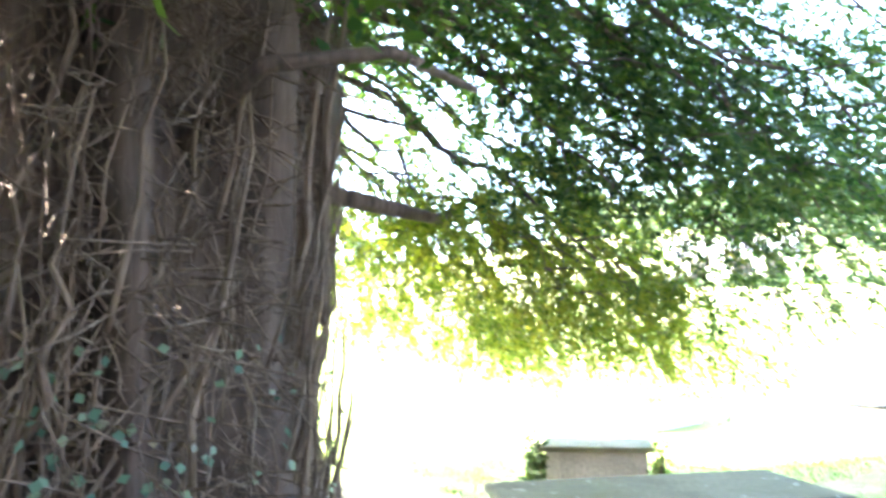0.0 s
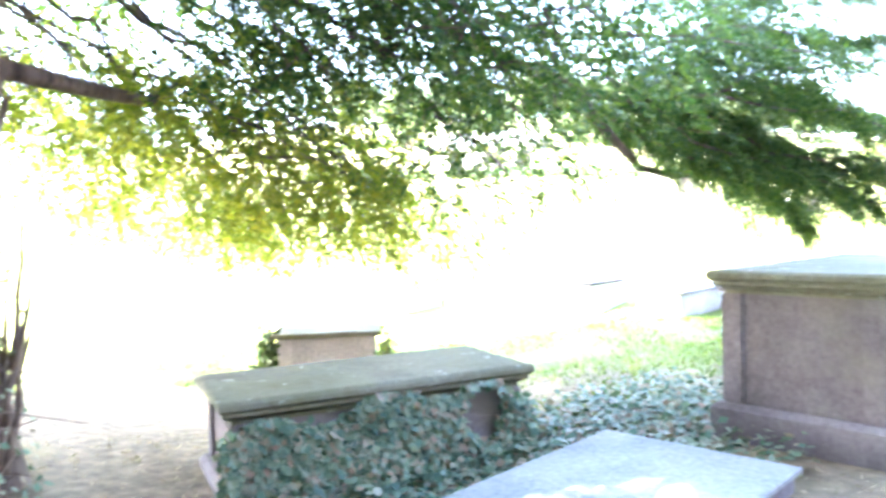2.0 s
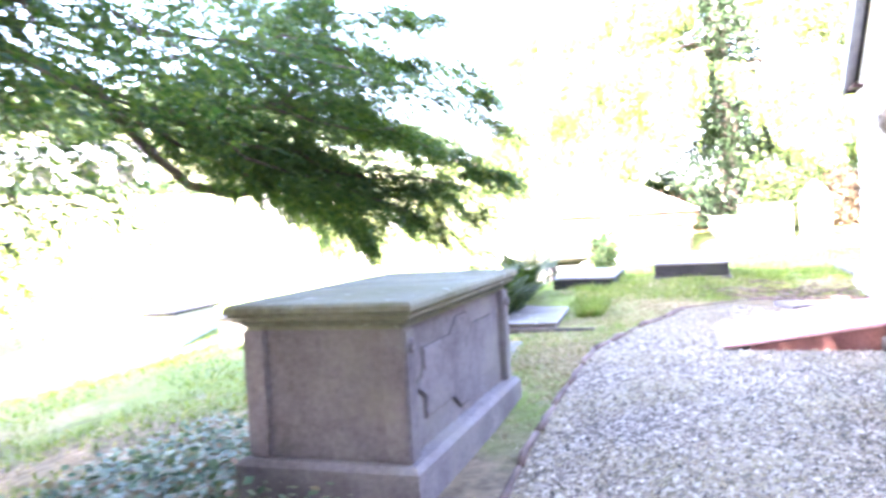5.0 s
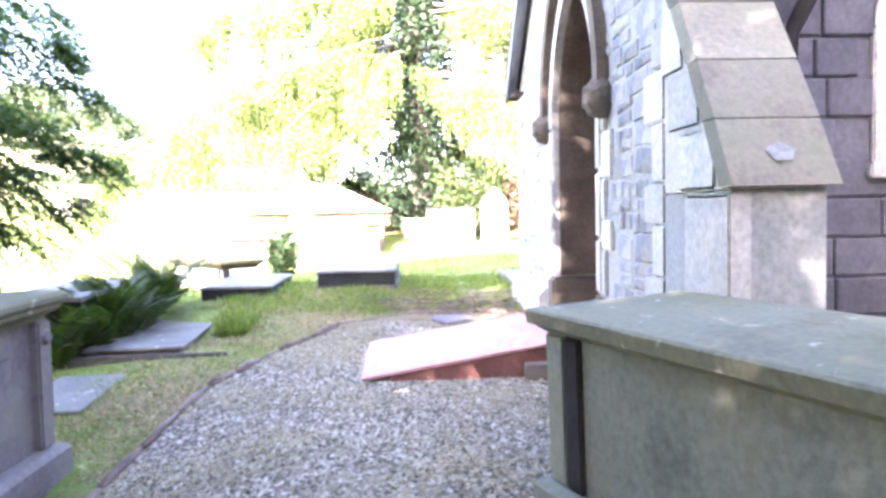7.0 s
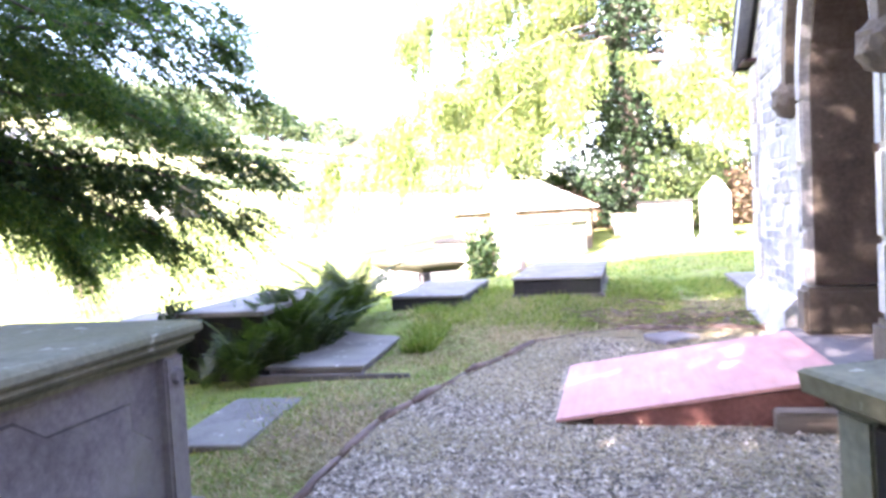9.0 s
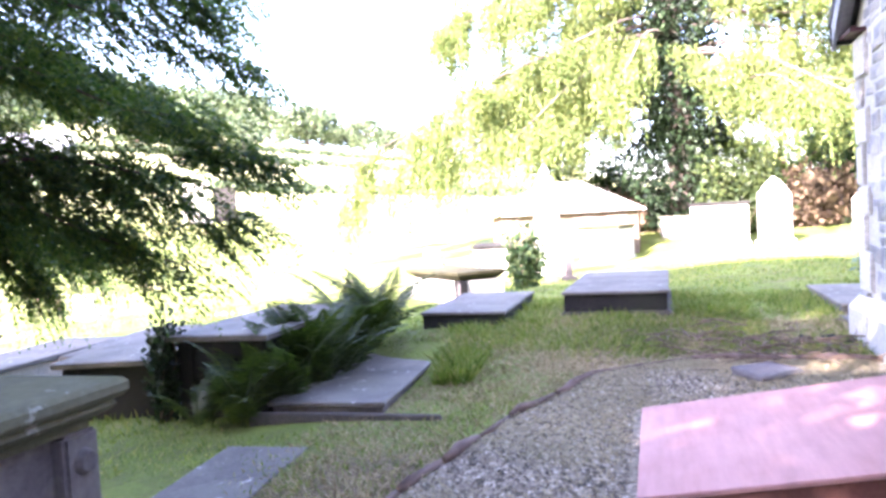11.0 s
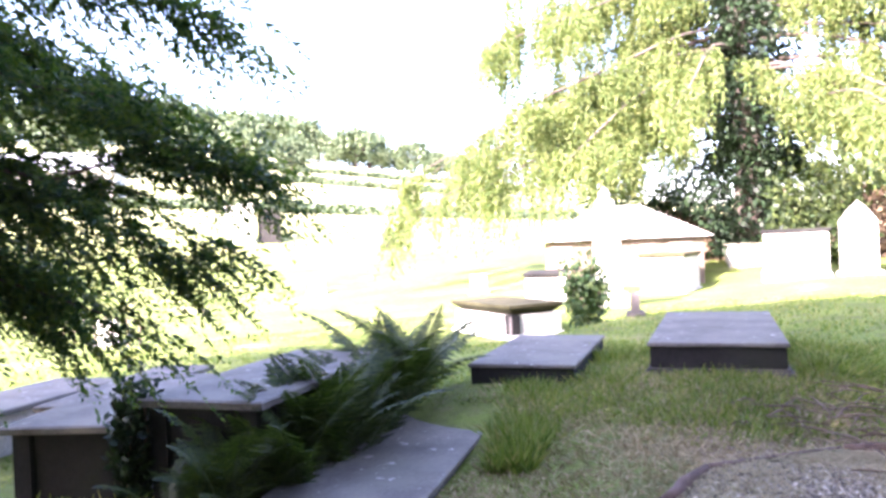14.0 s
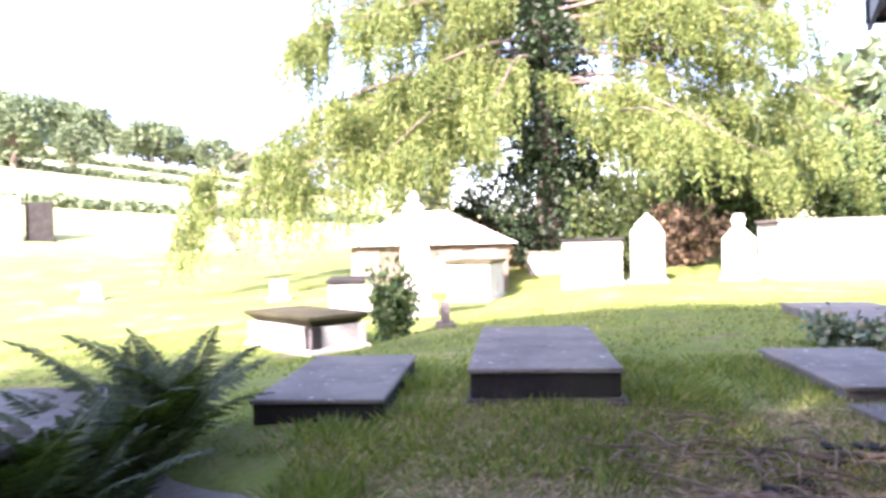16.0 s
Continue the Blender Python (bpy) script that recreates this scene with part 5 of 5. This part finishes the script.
def fern(m, count, size, label, seed, fan=(0, 360)):
    rng = random.Random(seed)
    t = thing("fern", m, label, "fern", "ferns")
    for i in range(count):
        o = new("frond", FROND[i % 4])
        o.parent = t
        s = size * rng.uniform(0.7, 1.12)
        turn = fan[0] + (fan[1] - fan[0]) * (i + rng.uniform(-.4, .4)) / count
        o.matrix_basis = Matrix.Translation((rng.uniform(-.06, .06), rng.uniform(-.06, .06), 0)) @ pose(0, 0, 0, 0, 0, turn) @ pose(0, 0, 0, rng.uniform(-14, 14), rng.uniform(-24, 8), 0) @ Matrix.Scale(s, 4)
    return t


for i, (x, y, n, s) in enumerate(((-1.14, 5.3, 14, 0.85), (-1.12, 5.7, 15, 0.95), (-1.1, 6.05, 12, 0.95), (-1.12, 6.4, 13, 1.05), (-1.14, 6.8, 15, 1.15), (-1.35, 5.05, 9, 0.85), (-1.28, 4.92, 9, 0.7), (-1.62, 4.95, 7, 0.55), (-1.15, 7.25, 11, 1.05))):
    fern(pose(x, y, float(lift(x, y)) - 0.02), n, s, "green fern growing against the dark tomb", 60 + i)
for i, (y, n, s) in enumerate(((5.45, 9, 0.8), (5.95, 10, 0.85), (6.5, 10, 0.85))):   # fronds that lean over the tomb top
    fern(pose(-1.15, y, 0.02), n, s, "green fern leaning over the dark tomb top", 80 + i, (110, 250))
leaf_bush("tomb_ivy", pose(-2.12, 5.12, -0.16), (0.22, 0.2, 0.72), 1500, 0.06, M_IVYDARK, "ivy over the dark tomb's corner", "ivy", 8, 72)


# ---- ivy on the tomb under the yew and over the ground ----
def ivy_patch():
    nr = np.random.default_rng(81)
    t = thing("ivy_carpet", pose(0, 0, 0), "glossy ivy over the tomb side and the ground", "ivy", kind="stuff")
    b = Bag()
    M = np.array(pose(-2.65, -1.48, -0.34, 0, 0, -16))
    k = 9000   # on the side that faces the path
    y = nr.uniform(-1.0, 0.95, k)
    z = nr.random(k) * 0.6
    keep = (z < 0.53 + 0.05 * np.sin(y * 3.1 + 1.0) + 0.06 * np.sin(y * 9 + 2)) & ~(((y - 0.62) / 0.17) ** 2 + ((z - 0.4) / 0.2) ** 2 < nr.uniform(0.6, 1.3, k))
    loc = np.stack([0.41 + nr.uniform(0, 0.09, k) + 0.22 * np.clip(0.35 - z, 0, 1) * nr.random(k), y, z], 1)[keep]
    P = loc @ M[:3, :3].T + M[:3, 3]
    k = len(P)
    D = unit(np.array([0.5, 0.1, -0.8]) + nr.normal(0, 0.5, (k, 3)))
    b.leaves(P, D, unit(np.cross(D, np.array([1, -0.2, 0.3]) + nr.normal(0, 0.3, (k, 3)))), nr.uniform(0.035, 0.08, k), nr.uniform(0.018, 0.036, k))
    k = 11000   # on the ground
    x, y = nr.uniform(-2.4, -0.3, k), nr.uniform(-3.2, 1.4, k)
    keep = (nr.random(k) < np.clip(1.25 - np.abs(x + 1.7) * 0.75 - np.clip(y - 0.2, 0, 9) * 0.5, 0.05, 1)) & ~((x > -1.35) & (x < -0.2) & (y < -0.55)) & ~((x > -1.12) & (y > -0.02))
    x, y = x[keep], y[keep]
    k = len(x)
    P = np.stack([x, y, lift(x, y) + nr.random(k) * 0.14], 1)
    D = unit(np.stack([nr.normal(0, 1, k), nr.normal(0, 1, k), nr.normal(0.05, 0.3, k)], 1))
    b.leaves(P, D, unit(np.cross(D, np.array([0, 0, 1.0]) + nr.normal(0, 0.35, (k, 3)))), nr.uniform(0.035, 0.075, k), nr.uniform(0.018, 0.034, k))
    b.make("ivy_leaves", M_IVY, t)


ivy_patch()


# ---- grass, straw, gravel chips ----
COVER = [(-1.1, 0.05, -0.1, 2.3), (-1.2, -0.28, 5.02, 6.95), (0.7, 1.78, 7.65, 10.15), (-0.74, 0.18, 7.45, 9.35), (-2.1, -1.15, 5.1, 7.1), (-3.6, -2.4, 5.3, 7.1), (-4.6, -3.8, 6.5, 8.5), (-5.5, -4.6, 5.8, 7.9), (3.35, 4.35, 8.1, 10.0)]


def open_ground(x, y):
    ok = np.ones(len(x), bool)
    for a, b, c, d in COVER:
        ok &= ~((x > a) & (x < b) & (y > c) & (y < d))
    ex = np.interp(y, [p[1] for p in EDGE[:9]], [p[0] for p in EDGE[:9]])
    ok &= ~((x > ex) & (y < 6.3))
    return ok


def blades(name, n, box, h, mat, label, seed, patch, wide=0.006, lean=0.5):
    nr = np.random.default_rng(seed)
    x, y = nr.uniform(box[0], box[1], n), nr.uniform(box[2], box[3], n)
    clump = np.array([noise.noise((a * 1.1, b * 1.1, seed)) for a, b in zip(x, y)])
    ok = open_ground(x, y) & (clump > patch + nr.uniform(-.15, .15, n))
    x, y, clump = x[ok], y[ok], clump[ok]
    k = len(x)
    P = np.stack([x, y, lift(x, y) - 0.01], 1)
    D = unit(np.stack([nr.normal(0, lean, k), nr.normal(0, lean, k), np.ones(k)], 1))
    S = unit(np.cross(D, nr.normal(0, 1, (k, 3))))
    b = Bag()
    L = h * nr.uniform(0.5, 1.3, k) * (1 + 0.8 * np.clip(clump, 0, 1))
    b.leaves(P, D, S, L, wide)
    tagged(b.make(name, mat), label, "grass", kind="stuff")


blades("grass", 60000, (-3.5, 4.5, 2.3, 9.0), 0.045, M_GRASS, "rough green churchyard grass", 91, -0.05, 0.004, 0.8)
blades("grass", 42000, (-9, 9, 9.0, 18), 0.05, M_GRASS, "rough green churchyard grass", 92, -0.3, 0.009, 0.7)
blades("grass", 16000, (-9, -2, -1, 9.0), 0.07, M_GRASS, "rough green churchyard grass", 93, -0.2, 0.008, 0.7)
blades("grass", 34000, (-0.6, 2.6, 6.6, 10.4), 0.06, M_GRASS, "rough green churchyard grass", 98, -0.12, 0.005, 0.8)
blades("grass", 40000, (-0.5, 5.0, 6.4, 11.0), 0.08, M_GRASS, "longer green grass round the ledger stones", 101, 0.12, 0.005, 0.75)
blades("grass_tuft", 900, (-0.13, 0.16, 5.85, 6.25), 0.17, M_GRASS, "bright green grass tuft beside the ledger stone", 99, -2.0, 0.009)
blades("straw", 38000, (-0.6, 4.5, 2.3, 8.6), 0.06, M_STRAW, "dry straw and cut grass", 94, -0.35, 0.004, 2.2)
blades("straw", 30000, (-0.2, 3.3, 5.4, 7.9), 0.07, M_STRAW, "dry straw and cut grass", 96, -0.6, 0.004, 2.6)
blades("straw", 8000, (-0.35, 0.7, 2.0, 5.6), 0.06, M_STRAW, "dry straw and cut grass", 97, -0.3, 0.004, 2.4)
blades("straw", 9000, (-4.5, 0.4, -5.0, 2.3), 0.06, M_STRAW, "dry straw and needle litter", 95, -0.25, 0.005, 2.5)


def tuft(x, y, r, n, h, seed):
    nr = np.random.default_rng(seed)
    t = thing("grass_tuft", pose(x, y, float(lift(x, y))), "bright green tuft of long grass", "grass", "grass tufts")
    P = np.stack([nr.normal(0, r, n), nr.normal(0, r, n), np.zeros(n)], 1)
    D = unit(np.concatenate([P[:, :2] * 4 + nr.normal(0, .55, (n, 2)), np.ones((n, 1))], 1))
    b = Bag()
    b.leaves(P, D, unit(np.cross(D, nr.normal(0, 1, (n, 3)))), h * nr.uniform(.4, 1.2, n), 0.005)
    tagged(b.make("grass_clump", M_GRASS, t), kind="stuff")


for i, (x, y, r, h) in enumerate(((0.0, 6.45, 0.11, 0.17), (0.42, 7.6, 0.14, 0.13), (0.3, 8.5, 0.16, 0.15), (2.05, 8.2, 0.2, 0.14), (2.05, 9.3, 0.22, 0.16), (-0.15, 7.25, 0.13, 0.12), (2.8, 9.5, 0.3, 0.15))):
    tuft(x, y, r, 420, h, 100 + i)


def chips():
    nr = np.random.default_rng(120)
    n = 60000
    y = np.where(nr.random(n) < 0.75, nr.uniform(0.2, 6.0, n), nr.uniform(-4, 0.5, n))
    ex = np.interp(y, [p[1] for p in EDGE[:9]], [p[0] for p in EDGE[:9]])
    x = ex + 0.03 + nr.random(n) * (3.15 - ex)
    ok = ~((x > 1.45) & (y > 3.55) & (y < 5.15)) & ~((x > 2.45) & (y < 1.2))
    x, y = x[ok], y[ok]
    n = len(x)
    c = np.stack([x, y, lift(x, y) + 0.024], 1)
    a = nr.uniform(0, 6.28, n)
    s = (0.005 + 0.012 * nr.random(n) ** 2)[:, None]
    u, v = np.stack([np.cos(a), np.sin(a), 0 * a], 1), np.stack([-np.sin(a), np.cos(a), 0 * a], 1)
    w = np.array([0, 0, 1.0])
    tilt = nr.normal(0, 0.3, (n, 1))
    pts = [c - u * s * 1.4 - w * s * tilt, c - v * s, c + u * s * 1.3 + w * s * tilt, c + v * s * 0.9, c + w * s * nr.uniform(.6, 1.3, (n, 1)), ]
    V = np.stack(pts, 1).reshape(-1, 3)
    i = np.arange(n) * 5
    F = np.concatenate([np.stack([i + p, i + q, i + 4], 1) for p, q in ((0, 1), (1, 2), (2, 3), (3, 0))])
    tagged(raw("gravel", V, F, M_CHIP), "loose grey stone chippings on the path", "gravel", kind="stuff")
    needles = Bag()
    k = 62000
    y = 6.25 - 7.6 * nr.random(k) ** 1.55
    ex = np.interp(y, [p[1] for p in EDGE[:9]], [p[0] for p in EDGE[:9]])
    x = ex + nr.random(k) * (3.1 - ex)
    ok = np.array([noise.noise((p * 1.4, q * 1.4, 3.0)) for p, q in zip(x, y)]) > nr.uniform(-.3, .38, k) - np.clip(y - 3.2, 0, 3.0) * 0.14
    ok &= ~((x > 1.45) & (y > 3.55) & (y < 5.15))
    x, y = x[ok], y[ok]
    k = len(x)
    P = np.stack([x, y, lift(x, y) + 0.034], 1)
    a = nr.uniform(0, 6.28, k)
    D = np.stack([np.cos(a), np.sin(a), nr.normal(0, 0.15, k)], 1)
    needles.leaves(P, D, np.stack([-np.sin(a), np.cos(a), 0 * a], 1), nr.uniform(0.03, 0.1, k), 0.0035)
    tagged(needles.make("needle_litter", M_STRAW), "dry straw-coloured needle litter on gravel", "litter", kind="stuff")


chips()


# ---- edging ----
def build_edging():
    rng = random.Random(130)
    t = thing("path_edging", pose(0, 0, 0), "weathered timber and stone edging along the gravel", "edging", kind="structure")
    pts = [Vector((x, y, 0)) for x, y in EDGE]
    pos, i = [], 0
    for a, b in zip(pts, pts[1:]):
        n = max(1, round((b - a).length / 0.55))
        for k in range(n):
            p, q = a.lerp(b, k / n), a.lerp(b, (k + 1) / n - 0.03)
            p.z, q.z = float(lift(p.x, p.y)) + 0.035, float(lift(q.x, q.y)) + 0.035
            r = rng.uniform(0.02, 0.036)
            mid = (p + q) / 2 + Vector((rng.uniform(-.012, .012), 0, rng.uniform(-.008, .012)))
            bag = Bag()
            knee = p.lerp(q, 0.3) + Vector((rng.uniform(-.015, .015), 0, rng.uniform(-.01, .01)))
            bag.tube([p, knee, mid, q], [r * 0.8, r, r * rng.uniform(.7, 1.15), r * 0.75], 8, 0.28, rng)
            bag.make("edging_log", M_LOG, t, smooth=True)


build_edging()


# ---- loose stones by the porch corner ----
def loose(x, y, s, seed, mat=M_SLATE):
    rng = random.Random(seed)
    bm = block(-s, s, -s * .7, s * .7, 0, s * 0.35, s * 0.08, 1, None, s * 0.18)
    tagged(part("loose_stone", bm, mat, place=pose(x, y, float(lift(x, y)) - 0.01, rng.uniform(-6, 6), rng.uniform(-6, 6), rng.uniform(0, 180))),
           "loose broken slate piece on the ground", "stone", "loose stones")


rl = random.Random(140)
for i in range(20):
    loose(rl.uniform(2.3, 3.2), rl.uniform(6.3, 7.3), rl.uniform(0.04, 0.11), i, M_DARK if i % 3 else M_SLATE)
HEAP = thing("twig_pile", pose(0, 0, 0), "heap of dead brown twigs by the porch corner", "twigs")
for i in range(150):
    x, y = rl.gauss(2.4, 0.5), rl.gauss(6.75, 0.35)
    z, a, ln = float(lift(x, y)) + rl.uniform(0.01, 0.09), rl.uniform(0, 6.28), rl.uniform(0.1, 0.5)
    d = Vector((math.cos(a), math.sin(a), rl.uniform(-.15, .15))) * ln
    p = Vector((x, y, z))
    debris = Bag()
    debris.tube([p - d / 2, p + Vector((0, 0, rl.uniform(0, .04))), p + d / 2], [0.004, rl.uniform(.004, .01), 0.003], 5)
    debris.make("twig", M_LITTERTWIG, HEAP)
loose(2.35, 5.85, 0.2, 77, M_SAND)


# ---- wall stones ----
def stone_mesh(w, h, seed, rough):
    rng = random.Random(seed)
    bm = bmesh.new()
    o = [(-w / 2, -h / 2), (0, -h / 2), (w / 2, -h / 2), (w / 2, h / 2), (0, h / 2), (-w / 2, h / 2)]
    f = [bm.verts.new((0.0, a, b)) for a, b in o]
    g = [bm.verts.new((-0.012 - rng.uniform(0, rough), a * 0.86 + rng.uniform(-.1, .1) * w * 0.2, b * 0.86 + rng.uniform(-.1, .1) * h * .3)) for a, b in o]
    c = bm.verts.new((-0.016 - rng.uniform(0, rough * 1.6), rng.uniform(-.15, .15) * w, rng.uniform(-.15, .15) * h))
    for i in range(6):
        bm.faces.new((f[i], f[(i + 1) % 6], g[(i + 1) % 6], g[i]))
        bm.faces.new((g[i], g[(i + 1) % 6], c))
    bmesh.ops.recalc_face_normals(bm, faces=bm.faces[:])
    me = bpy.data.meshes.new("stone")
    bm.to_mesh(me)
    bm.free()
    return me


WIDE, HIGH = (0.14, 0.22, 0.33, 0.46), (0.075, 0.12, 0.165)
STONES = {(w, h): [stone_mesh(w, h, 7 * i + int(w * 100) + int(h * 1000), 0.012) for i in range(4)] for w in WIDE for h in HIGH}
for group in STONES.values():
    for me in group:
        me.materials.append(M_RUBBLE)


def in_doorway(y, z, grow):
    if abs(y - DOOR_C) > DOOR_H + grow:
        return False
    if z < SPRING:
        return True
    return (abs(y - DOOR_C) + 1.3 - DOOR_H) ** 2 + (z - SPRING) ** 2 < (1.3 + grow) ** 2


def face_stones():
    rng = random.Random(150)
    z = 0.02
    while z < 3.1:
        h = rng.choice((0.075, 0.12, 0.165, 0.165))
        y = Y_LO + 0.22
        while y < Y_HI - 0.2:
            w = rng.choice(WIDE if y < DOOR_C else WIDE[1:])
            if y + w > Y_HI - 0.18:
                break
            c, zc = y + w / 2, z + h / 2
            if not in_doorway(c, zc, w / 2 + 0.17) and zc + h < roof_z(c) - 0.1:
                split = h > 0.16 and rng.random() < 0.45
                for hh, zz in (((0.075, zc - 0.044), (0.075, zc + 0.044)) if split else ((h, zc),)):
                    o = new("stone", rng.choice(STONES[(w, hh)]))
                    o.parent = PORCH
                    o.matrix_basis = pose(WX + 0.028, c + rng.uniform(-.012, .012), zz + rng.uniform(-.012, .012), rng.uniform(-6, 6)) @ Matrix.Diagonal((rng.uniform(.6, 1.1), rng.uniform(.84, 1.03), rng.uniform(.8, 1.12), 1))
            y += w + 0.012
        z += h + 0.012
    for yy, s in ((Y_HI, -1), (Y_LO + 0.06, 1)):
        z, i = 0.0, 0
        while z < (2.5 if s < 0 else 2.3):
            h = (0.3, 0.24, 0.34)[i % 3]
            w = (0.34, 0.2)[i % 2]
            a, b = sorted((yy, yy + s * w))
            part("quoin", block(WX - 0.012, WX + 0.2, a, b, z + 0.005, z + h - 0.005, 0.012), M_QUOIN, PORCH)
            z, i = z + h, i + 1
    for s in (1, -1):   # long and short blocks beside the door
        z, i = 0.64, 0
        while z < 2.05:
            h = (0.34, 0.22, 0.3)[i % 3]
            w = (0.1, 0.26)[i % 2]
            y = DOOR_C + s * (DOOR_H + 0.135)
            a, b = sorted((y, y + s * w))
            part("quoin", block(WX - 0.008, WX + 0.2, a, b, z + 0.005, z + h - 0.005, 0.012), M_QUOIN, PORCH)
            z, i = z + h, i + 1
    # buttress side blocks
    for z, h, y0, y1 in ((0.0, 0.42, 1.345, 1.8), (0.42, 0.4, 1.345, 1.66), (0.82, 0.52, 1.345, 1.86), (1.36, 0.3, 1.5, 1.95), (1.68, 0.3, 1.68, 2.1), (1.99, 0.3, 1.9, 2.2)):
        part("quoin", block(-0.012, 0.1, y0, y1, z + 0.005, z + h - 0.005, 0.012), M_QUOIN, BUTT)
    for z in np.arange(0.0, 2.5, 0.22):
        x = 3.72 + rng.uniform(0, 0.1)
        while x < 6.3:
            w = rng.uniform(0.25, 0.5)
            if not (4.42 < x + w / 2 < 5.02 and 1.35 < z < 2.7):
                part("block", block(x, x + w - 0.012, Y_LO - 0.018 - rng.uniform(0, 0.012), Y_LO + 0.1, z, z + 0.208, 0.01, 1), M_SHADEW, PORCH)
            x += w


face_stones()


# ---- distant shed, shelter roof and the low fence ----
def farm_shed():
    x, y, z = polar(47, 74)
    t = thing("farm_shed", pose(x, y, z, 0, 0, 35), "pale farm shed with a grey pitched roof", "shed")
    part("wall", block(-6, 6, -3, 3, -1, 2.6, 0.05), M_PALE, t)
    part("roof", extrude_poly([(-3.4, 2.5), (0, 4.3), (3.4, 2.5), (3.4, 2.7), (0, 4.55), (-3.4, 2.7)], 12.6, "x"), M_LEAD, t, place=pose(-6.3, 0, 0))
    for q in (-3.5, 0.5, 3.5):
        part("door", block(q, q + 1.6, -3.05, -2.98, -0.2, 2.1, 0.02), M_DARK, t)


farm_shed()


def shelter():
    t = thing("hipped_shelter", pose(-1.25, 26.2, -0.1), "low pale hipped roof behind the tombs", "shelter")
    bm = bmesh.new()
    lo = [bm.verts.new(p) for p in ((-2.7, -1.5, 1.42), (2.7, -1.5, 1.42), (2.7, 1.5, 1.42), (-2.7, 1.5, 1.42))]
    up = [bm.verts.new(p) for p in ((-0.9, 0, 2.5), (0.5, 0, 2.5))]
    for f in ((lo[0], lo[1], up[1], up[0]), (lo[1], lo[2], up[1]), (lo[2], lo[3], up[0], up[1]), (lo[3], lo[0], up[0]), lo[::-1]):
        bm.faces.new(f)
    bmesh.ops.recalc_face_normals(bm, faces=bm.faces[:])
    part("roof", bm, M_PALE, t)
    part("wall", block(-2.4, 2.4, -1.2, 1.2, -0.4, 1.42, 0.02), M_REVEAL, t)
    for q in (-2.2, -0.8, 0.3, 1.4):
        part("opening_board", block(q, q + 0.7, -1.24, -1.2, 0.25, 1.3, 0.01), M_OAK, t, "brown timber board in the opening")


shelter()


def stake_fence():
    t = thing("stake_fence", pose(-9.9, 13.9, 0), "low fence of thin wooden stakes and wire", "fence")
    for k in range(9):
        x, y = -k * 0.42, k * 0.12
        z = float(lift(-9.9 + x, 13.9 + y))
        part("stake", block(x - 0.02, x + 0.02, y - 0.02, y + 0.02, z - 0.2, z + 0.62, 0.006), M_OAK, t)
    for h in (0.25, 0.55):
        b = Bag()
        b.tube([(-k * 0.42, k * 0.12 - 0.025, float(lift(-9.9 - k * 0.42, 13.9 + k * 0.12)) + h) for k in range(9)], [0.006] * 9, 5)
        b.make("wire", M_OAK, t)


stake_fence()
